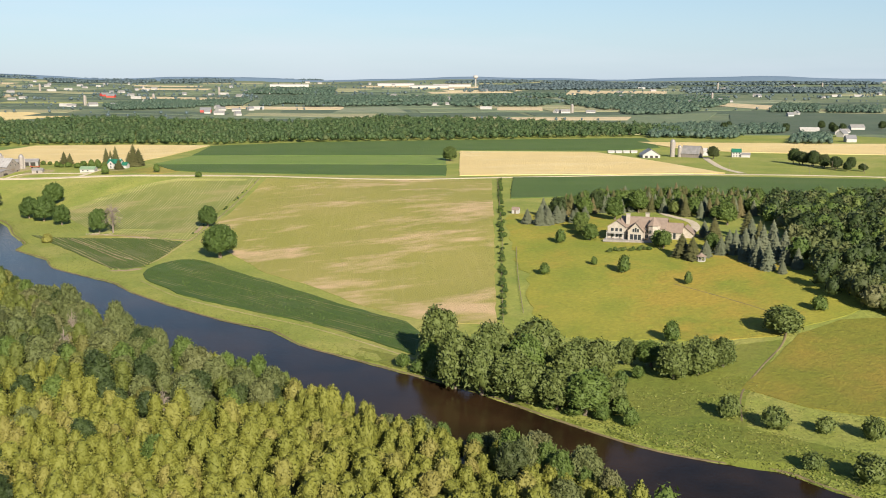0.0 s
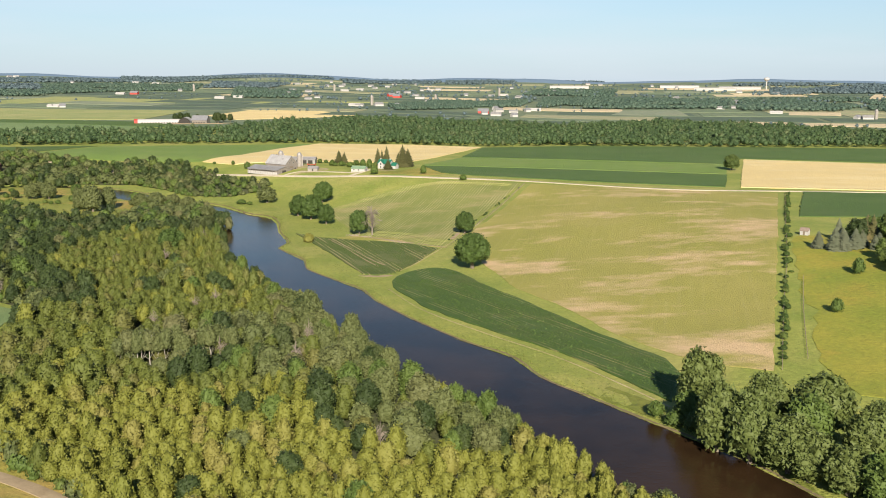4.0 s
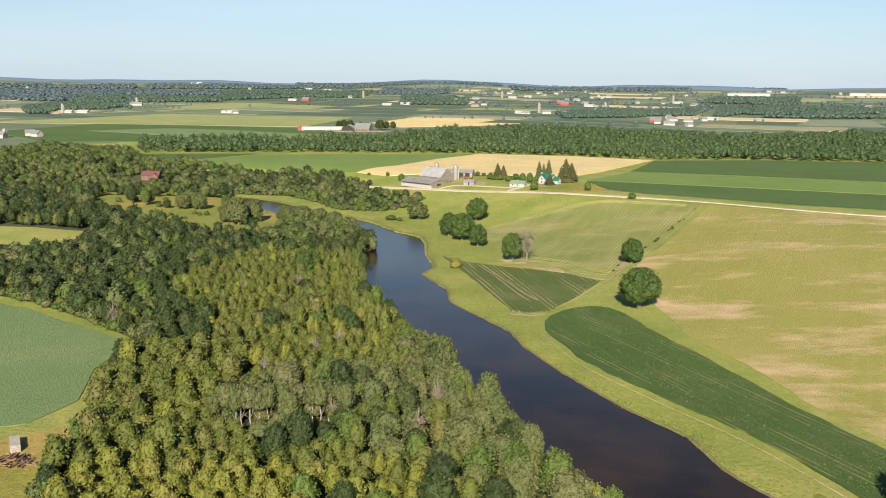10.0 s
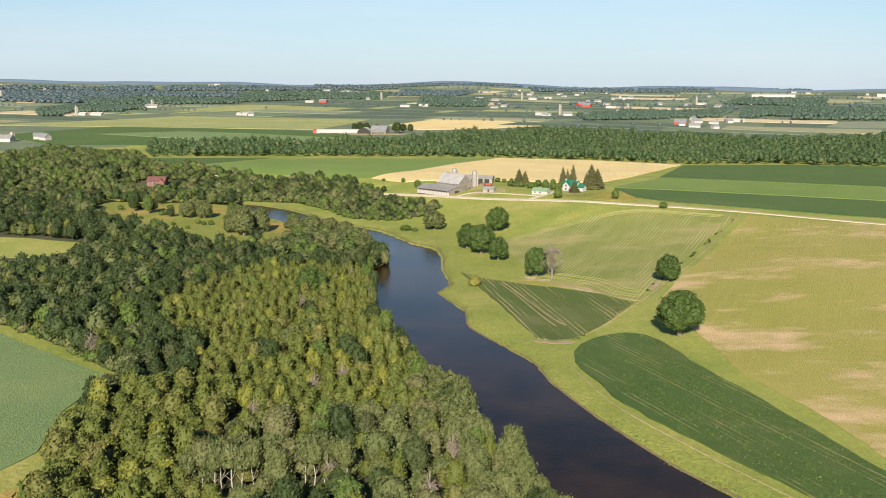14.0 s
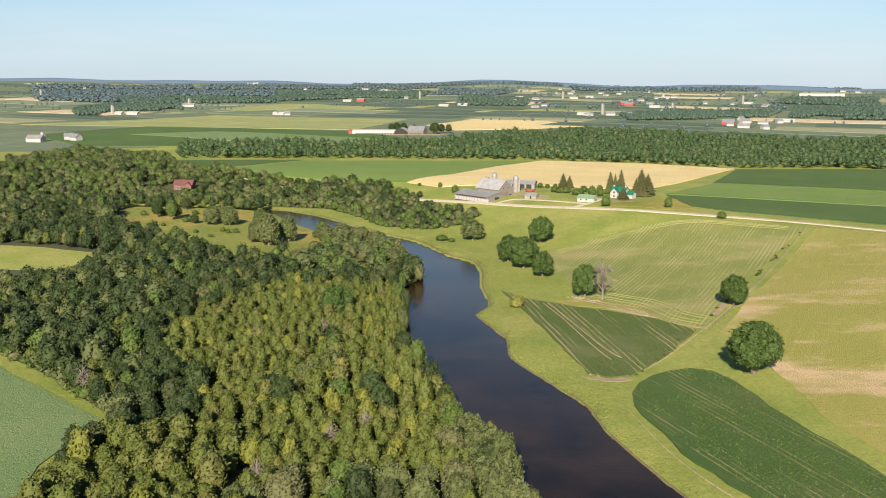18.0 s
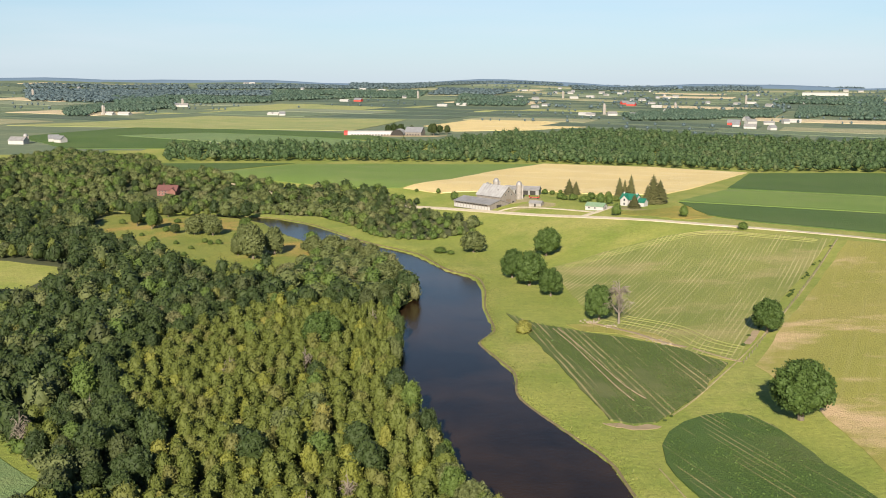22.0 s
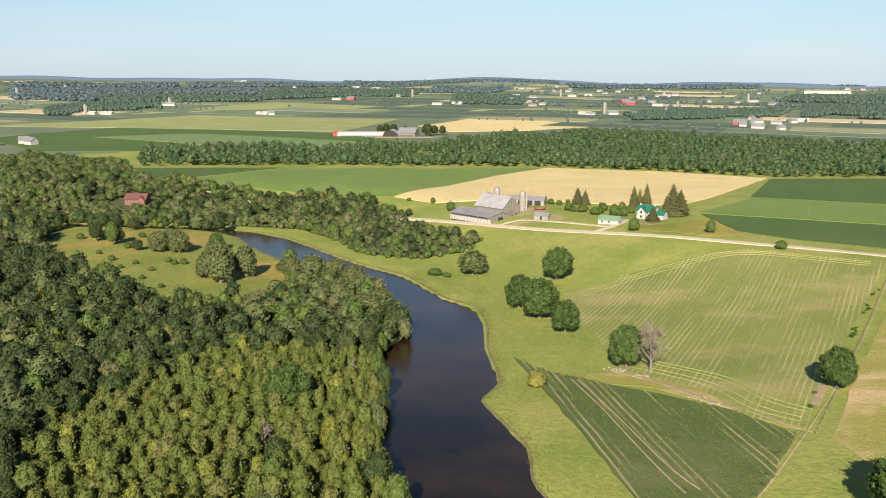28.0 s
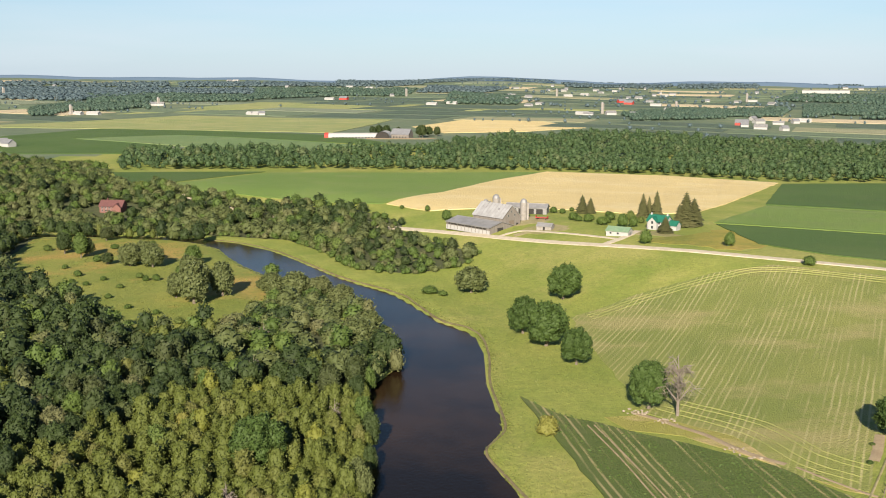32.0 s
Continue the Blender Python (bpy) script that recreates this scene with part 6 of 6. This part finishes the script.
near_trees, far_trees = [], []
for lots, step, size, store in ((NEAR_LOTS, 9.5, 0.95, near_trees), (MIDDLE_LOTS, 18, 1.6, near_trees), (FAR_LOTS, 20, 1.9, far_trees)):
    for q, ring in enumerate(lots):
        for x, y in scatter(ring, step, 300 + q):
            if noise.noise((x / (step * 9), y / (step * 9), 8.0)) > -0.32:
                k = RNG.uniform(0.75, 1.2) * size
                store.append([x, y, 0, int(RNG.integers(0, 3)), k * 1.15, k * RNG.uniform(0.72, 0.95) / size ** 0.75])
for c, l in hedgerows:
    for a in np.arange(-l / 2, l / 2, 16):
        if RNG.random() < 0.42:
            q = c + AX * a + BX * RNG.normal(0, 2)
            k = RNG.uniform(0.4, 0.85)
            far_trees.append([q[0], q[1], 0, int(RNG.integers(0, 3)), k, k])
# trees between the scattered villages of the plain
for _ in range(1500):
    a, r = RNG.uniform(2, 58), RNG.uniform(2300, 4200)
    x, y = math.sin(radians(a)) * r, math.cos(radians(a)) * r
    if noise.noise((x * 0.004, y * 0.004, 3.0)) > 0.08:
        k = RNG.uniform(0.5, 1.1)
        far_trees.append([x, y, 0, int(RNG.integers(0, 3)), k * 1.3, k])
wood("far_lots", [near_dot], near_trees, "dark green woodlots on the plain beyond the belt, blued for haze", 77)
wood("far_woods", [dot], far_trees, "woods and hedgerows across the far plain, leaves blued for haze", 78)

# distant hills that close the view; their blue glow stands in for haze
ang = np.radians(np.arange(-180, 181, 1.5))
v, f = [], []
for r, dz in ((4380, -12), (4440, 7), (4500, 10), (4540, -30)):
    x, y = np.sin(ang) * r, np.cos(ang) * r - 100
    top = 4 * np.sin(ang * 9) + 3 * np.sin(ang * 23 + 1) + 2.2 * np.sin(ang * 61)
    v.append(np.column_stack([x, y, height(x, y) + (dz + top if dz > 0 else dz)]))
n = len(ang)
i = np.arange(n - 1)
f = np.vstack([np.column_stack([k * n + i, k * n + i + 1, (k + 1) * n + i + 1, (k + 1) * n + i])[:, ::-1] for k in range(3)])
tagged(new("backdrop", raw_mesh("backdrop", np.vstack(v), f, RIDGE_GLOW, True)), "distant low wooded hills along the horizon, glowing faintly for haze", "hills", kind="structure")


def far_building(name, x, y, turn, l, w, eave, ridge, wall_m, roof_m, label):
    root = base(name, x, y, turn, label, "building", 0.5, "far buildings")
    gable(root, 0, 0, l, w, eave, ridge, wall_m, roof_m, 0.5)
    return root


protos = [far_building("far_barn", 283, 1931, -20, 19, 10, 4, 7, WHITE, TIN, "white farm building far across the plain"),
          far_building("far_barn", 500, 1556, -22, 20, 12, 5, 9, WHITE, TIN, "pale barn with a grey roof far across the plain"),
          far_building("far_house", 530, 1535, 15, 12, 10, 5, 9, WHITE, SLATE, "white house with a dark roof far across the plain"),
          far_building("far_barn", -368, 1915, -20, 26, 11, 4, 7, WHITE, WHITE, "long white farm shed far across the plain"),
          far_building("far_barn", 462, 2470, -30, 22, 14, 6, 11, RED, SLATE, "red barn with a dark roof far across the plain"),
          far_building("far_hall", 1746, 3344, -22, 150, 50, 9, 11, WHITE, WHITE, "long white industrial hall near the horizon")]


def far_copy(k, x, y, turn):
    copy_thing(protos[k], pose(x, y, float(height(x, y)) - 0.5, 0, 0, turn))


for k, x, y, t in [(1, -518, 1058, -10), (2, -488, 1088, 20), (2, -474, 1074, -30), (3, -693, 1869, -18), (3, -662, 1874, -18), (2, -663, 2267, 20), (1, -648, 2264, 5), (0, -364, 1918, 30), (2, -349, 1903, 10),
                   (3, -305, 2660, -20), (4, -267, 2664, -20), (3, -345, 3654, -10), (3, -266, 3576, -12), (1, -862, 4009, 40), (3, -846, 4060, -20), (2, -150, 2910, 30), (3, -28, 2403, -20)]:
    far_copy(k, x, y, t)
for k, x, y, t in [(0, -1256, 3359, -24), (1, -1419, 3480, 30), (2, -1333, 3409, -20), (0, -635, 3771, -22), (2, -563, 3584, -20), (3, 21, 2467, -20), (3, 201, 2942, -30), (1, 242, 2828, 30), (0, 237, 2441, -22),
                   (3, 372, 2969, 10), (3, 442, 3104, -30), (1, 529, 3442, -20), (3, 594, 3421, -24), (4, 463, 2574, 20), (2, 533, 2857, -20), (3, 274, 1950, -20), (1, 332, 1965, 10), (2, 370, 1928, -20)]:
    far_copy(k, x, y, t)
for k, x, y, t in [(3, 511, 2384, -20), (3, 697, 3133, -20), (1, 746, 3229, -22), (2, 488, 2160, 30), (3, 854, 2743, 0), (0, 801, 2698, -30), (1, 561, 1759, 20), (0, 588, 1734, -20), (2, 634, 1781, 10), (3, 665, 1824, -20),
                   (2, 493, 1618, -10), (4, 505, 1672, -20), (2, 580, 1852, 30), (5, 1299, 3377, -20), (5, 1765, 3083, -30), (5, 1887, 3121, -30)]:
    far_copy(k, x, y, t)
for k, x, y, t in [(2, 1096, 1889, -20), (0, 1120, 1827, -20), (0, 1168, 1842, -30), (3, 1123, 1589, -30), (1, 1187, 1372, -20), (2, 1173, 1383, 20), (0, 1238, 1351, -30), (3, 2342, 2512, -20), (1, 2497, 2257, 10),
                   (1, 1865, 1682, -20), (2, 1897, 1651, -30), (0, 1874, 1596, 0), (3, 1927, 1851, -40), (2, 1916, 1769, -20), (3, 2638, 2236, -40), (3, 2690, 2180, -40), (0, 2705, 2117, 0), (3, 2323, 1629, -40), (3, 2375, 1594, -40)]:
    far_copy(k, x, y, t)
for k, x, y, t in [(1, 2865, 1943, -20), (2, 1479, 1032, -20), (2, 1532, 1063, 20), (3, 1104, 656, -40), (1, 1204, 656, -30), (2, 1038, 544, 10), (2, 962, 470, -30), (0, 1105, 600, -20), (2, 1070, 575, 30)]:
    far_copy(k, x, y, t)
# small houses of the villages towards the horizon
for _ in range(90):
    a, r = RNG.uniform(3, 58), RNG.uniform(2300, 4200)
    x, y = math.sin(radians(a)) * r, math.cos(radians(a)) * r
    if noise.noise((x * 0.004, y * 0.004, 3.0)) > -0.02:
        far_copy(int(RNG.choice([0, 1, 2, 2, 2])), x, y, RNG.uniform(-60, 30))
for x, y, h in ((-702, 1865, 20), (-651, 2263, 20), (-109, 2904, 24), (337, 2956, 24), (322, 2008, 24), (509, 2168, 22), (837, 2739, 26), (-1230, 2776, 24), (1203, 1369, 20), (2483, 2270, 26), (1881, 1666, 24), (2735, 2034, 26), (-512, 1064, 12)):
    silo(x, y, 2.8, h, CONCRETE, TIN, "pale silo far across the plain", "far silos")


def water_tower(x, y):
    root = base("water_tower", x, y, 0, "white water tower near the horizon", "water tower")
    turned("stem", [(3.0, -1), (2.2, 6), (2.2, 30)], 12, WHITE, root)
    turned("tank", [(2.4, 30), (9, 35), (10.5, 39), (9, 43), (3, 45)], 16, WHITE, root)


water_tower(1951, 3044)
for x, y in ((1090, 600), (1130, 620), (1180, 700), (1240, 640), (1060, 660), (1150, 655), (1000, 720), (1050, 760)):
    maple.single(x, y, 14, 13, int(x), "broadleaf tree between far houses", "far house trees")
maple.single(654, 378, 13, 14, 1, "dense broadleaf tree beside the distant farmhouse", "distant farm trees")
for k in range(12):
    f = k / 11
    maple.single(681 - 16 * f + 6 * math.sin(k * 3), 303 - 84 * f, 15 - 6 * f + 2 * math.sin(k * 5), 13 - 4 * f, k, "dark tree in the windbreak along the field", "windbreak trees")

# ---- grass, crops and scrub ----
def sward(name, places, size, material, label, seed):
    rng = np.random.default_rng(seed)
    p = np.asarray(places)
    sh = Shape()
    n = np.tile((0.0, 0.0, 1.0), (len(p), 1))
    tufts(sh, np.column_stack([p, height(p[:, 0], p[:, 1]) + size * 0.4]), n, size, rng, 0.5)
    v, f = sh.done()
    me = raw_mesh(name, v, f, material)
    me.attributes.new("tint", "FLOAT", "POINT").data.foreach_set("value", np.repeat(rng.random(len(p)), 3).astype(np.float32))
    return tagged(new(name, me), label, "vegetation", kind="stuff")


REED = leaves("bank_reeds", (0.11, 0.135, 0.024), (0.145, 0.165, 0.034), (0.17, 0.18, 0.042), (0.21, 0.175, 0.06), 0.5)
CROPLEAF = leaves("soy_leaves", (0.05, 0.09, 0.017), (0.072, 0.118, 0.024), (0.095, 0.138, 0.03), (0.11, 0.13, 0.038), 0.5)
rng = np.random.default_rng(60)
bank = spline(NORTH[3:-2], 0.5)
p = np.repeat(bank, 8, 0) + rng.normal(0, 1.5, (len(bank) * 8, 2))
p = p[~inside(p[:, 0], p[:, 1], NORTH + SOUTH[::-1]) | (rng.random(len(p)) < 0.12)]
sward("bank_reeds", p, 0.3, REED, "tall yellow-green reeds along the river bank", 61)
WET = [(147, -198), (133, -166), (117, -125), (97, -58), (81, -15), (67, 34), (45, 107), (33, 153), (22, 183), (11, 249), (17, 280), (16, 345), (-1, 392), (-22, 444), (0, 478), (30, 500), (80, 470), (120, 436),
       (80, 416), (50, 395), (54, 324), (58, 290), (24, 296), (36, 219), (45, 160), (54, 150), (54, 120), (61, 82), (77, 43), (93, 8), (102, -25), (112, -60), (140, -130), (180, -128), (200, -175), (250, -215)]
p = scatter(WET, 1.5, 62)
sward("meadow_tussocks", p, 0.3, REED, "uneven tussocks of meadow grass on the flood plain", 63)
for ring, turn, seed in (([(26, 290), (34, 276), (66, 248), (83, 231), (94, 211), (77, 182), (60, 160), (53, 158), (48, 162), (39, 219)], -8.3, 64),
                         ([(58, 130), (59, 140), (63, 149.5), (68.5, 157), (75, 162), (82, 163.5), (87.5, 160), (91, 152.5), (93, 142), (95, 125), (104, 88), (115, 33), (126, -8), (123, -27), (110, -46), (106, -25), (97, 8), (81, 43), (65, 82), (58.5, 120)], -18.4, 66)):
    q = np.array(ring)
    c, s = math.cos(radians(turn)), math.sin(radians(turn))
    u, w = np.meshgrid(np.arange(-320, 320, 1.25), np.arange(-320, 320, 0.4))
    u, w = u.ravel() + rng.normal(0, 0.13, u.size), w.ravel() + rng.uniform(-0.3, 0.3, u.size)
    x, y = u * c + w * s, -u * s + w * c
    ok = inside(x, y, ring)
    x, y = x[ok], y[ok]
    bare = np.array([noise.noise((a * 0.25 * c - b * 0.25 * s, (a * s + b * c) * 0.03, seed)) for a, b in zip(x, y)])
    p = np.column_stack([x, y])[bare < 0.2]
    ob = sward("soy_plants", p, 0.28, CROPLEAF, "rows of leafy dark green crop plants", seed)
    ob.location.z = 0.6

p = scatter([(x, y - 3) for x, y in CLEARING], 1.7, 70)
p = p[np.array([noise.noise((a * 0.06, b * 0.06, 4.0)) for a, b in p]) > -0.1]
sward("clearing_tussocks", p, 0.42, REED, "rough tussocks of grass and weeds in the clearing", 71)
MARSHY = [(146, -196), (133, -164), (124, -146), (118, -124), (128, -134), (150, -112), (178, -120), (196, -126), (176, -138), (160, -156), (170, -182), (205, -222), (190, -250), (160, -240)]
p = scatter(MARSHY, 0.95, 68)
p = p[np.array([noise.noise((a * 0.09, b * 0.09, 2.0)) for a, b in p]) > -0.12]
sward("marsh_reeds", p, 0.42, REED, "tall uneven reeds and sedge on the wet meadow", 69)

# ---- the clearing in the bend ----
for k, x, y, h, w in [(willow, -109, 420, 20, 16), (willow, -100, 436, 17, 13), (willow, -114, 446, 17, 14), (willow, -120, 432, 12, 10), (willow, -165, 508, 13, 13), (willow, -152, 505, 14, 13), (lush, -199, 531, 15, 9), (maple, -213, 544, 13, 9), (maple, -178, 512, 7, 8), (lush, -132, 512, 11, 10), (willow, -159, 516, 13, 13), (maple, -197, 536, 11, 9), (lush, -223, 574, 10, 8), (willow, -126, 478, 12, 11), (willow, -117, 452, 15, 13), (maple, -205, 590, 9, 9)]:
    k.single(x, y, h, w, int(-x), "grey-green tree standing in the clearing" if k is willow else "green tree standing in the clearing", "clearing trees")
for x, y, h, w in [(-140, 470, 3.5, 5), (-150, 476, 3, 5), (-152, 452, 2.4, 4), (-166, 470, 2.5, 4), (-170, 458, 2.2, 4), (-112, 440, 3, 4), (-182, 480, 3.4, 5), (-178, 462, 2.6, 4), (-132, 486, 5, 7), (-128, 478, 4, 5), (-145, 469, 3, 4), (-186, 520, 4, 6), (-226, 553, 4, 6), (-214, 560, 3.5, 6), (-196, 500, 2.5, 4), (-120, 400, 2.4, 4), (-106, 384, 3, 5), (-135, 410, 2.2, 4), (-150, 430, 2.5, 4), (-118, 470, 4, 6), (-160, 540, 3, 5), (-190, 560, 3.4, 6), (-172, 574, 3, 5)]:
    green_shrub.single(x, y, h, w, int(-x), "low bush in the clearing", "clearing bushes")
rng = np.random.default_rng(90)
for x, y in ((-30, 86), (-22, 96), (-44, 60), (4, 6), (-30, 260), (-48, 205), (-100, 150), (-60, 300), (34, -42), (10, 30), (-20, 20), (-36, 26), (-70, 190), (-66, 350), (20, -70), (-112, 132)):
    dead.single(x, y, rng.uniform(9, 12), rng.uniform(4.5, 6.5), 1, "bare grey dead tree standing in the wood", "dead trees in the wood")


def stone_heap(x, y, n, spread, seed):
    """Field stones thrown together at the crop's edge."""
    rng = np.random.default_rng(seed)
    root = new("stone_heap")
    root.matrix_world = pose(x, y, float(height(x, y)) + 0.1)
    bv, bf = BALL[1]
    shapes = [raw_mesh("stone", bv * rng.uniform(0.75, 1.2, (len(bv), 1)) * (1, 0.8, 0.62), bf, STONE) for _ in range(4)]
    for k in range(n):
        ob = new("stone", shapes[k % 4])
        ob.parent = root
        s = rng.uniform(0.25, 0.7)
        ob.matrix_local = pose(rng.normal(0, spread), rng.normal(0, spread * 0.5), s * 0.35, 0, 0, rng.uniform(0, 360)) @ Matrix.Diagonal((s, s, s, 1))
    return tagged(root, "heap of pale field stones at the crop margin", "stones", "stone heaps")


STONE = plain("field_stone", (0.36, 0.3, 0.22), (0.27, 0.22, 0.16), 1.5, 0.9)
for i, (x, y, n, q) in enumerate([(58, 276, 22, 2.6), (64, 268, 16, 2.2), (76, 244, 12, 2.0), (80, 238, 9, 1.6)]):
    stone_heap(x, y, n, q, 200 + i)
rng = np.random.default_rng(91)
for f in sorted(rng.random(44)):
    x, y = 199 - 136 * f + rng.normal(0, 0.5), 388 - 228 * f + rng.normal(0, 0.5)
    dark_shrub.single(x, y, rng.uniform(0.4, 1.1), rng.uniform(0.9, 2.4), int(f * 50), "low weeds along the boundary between two fields", "boundary weeds")
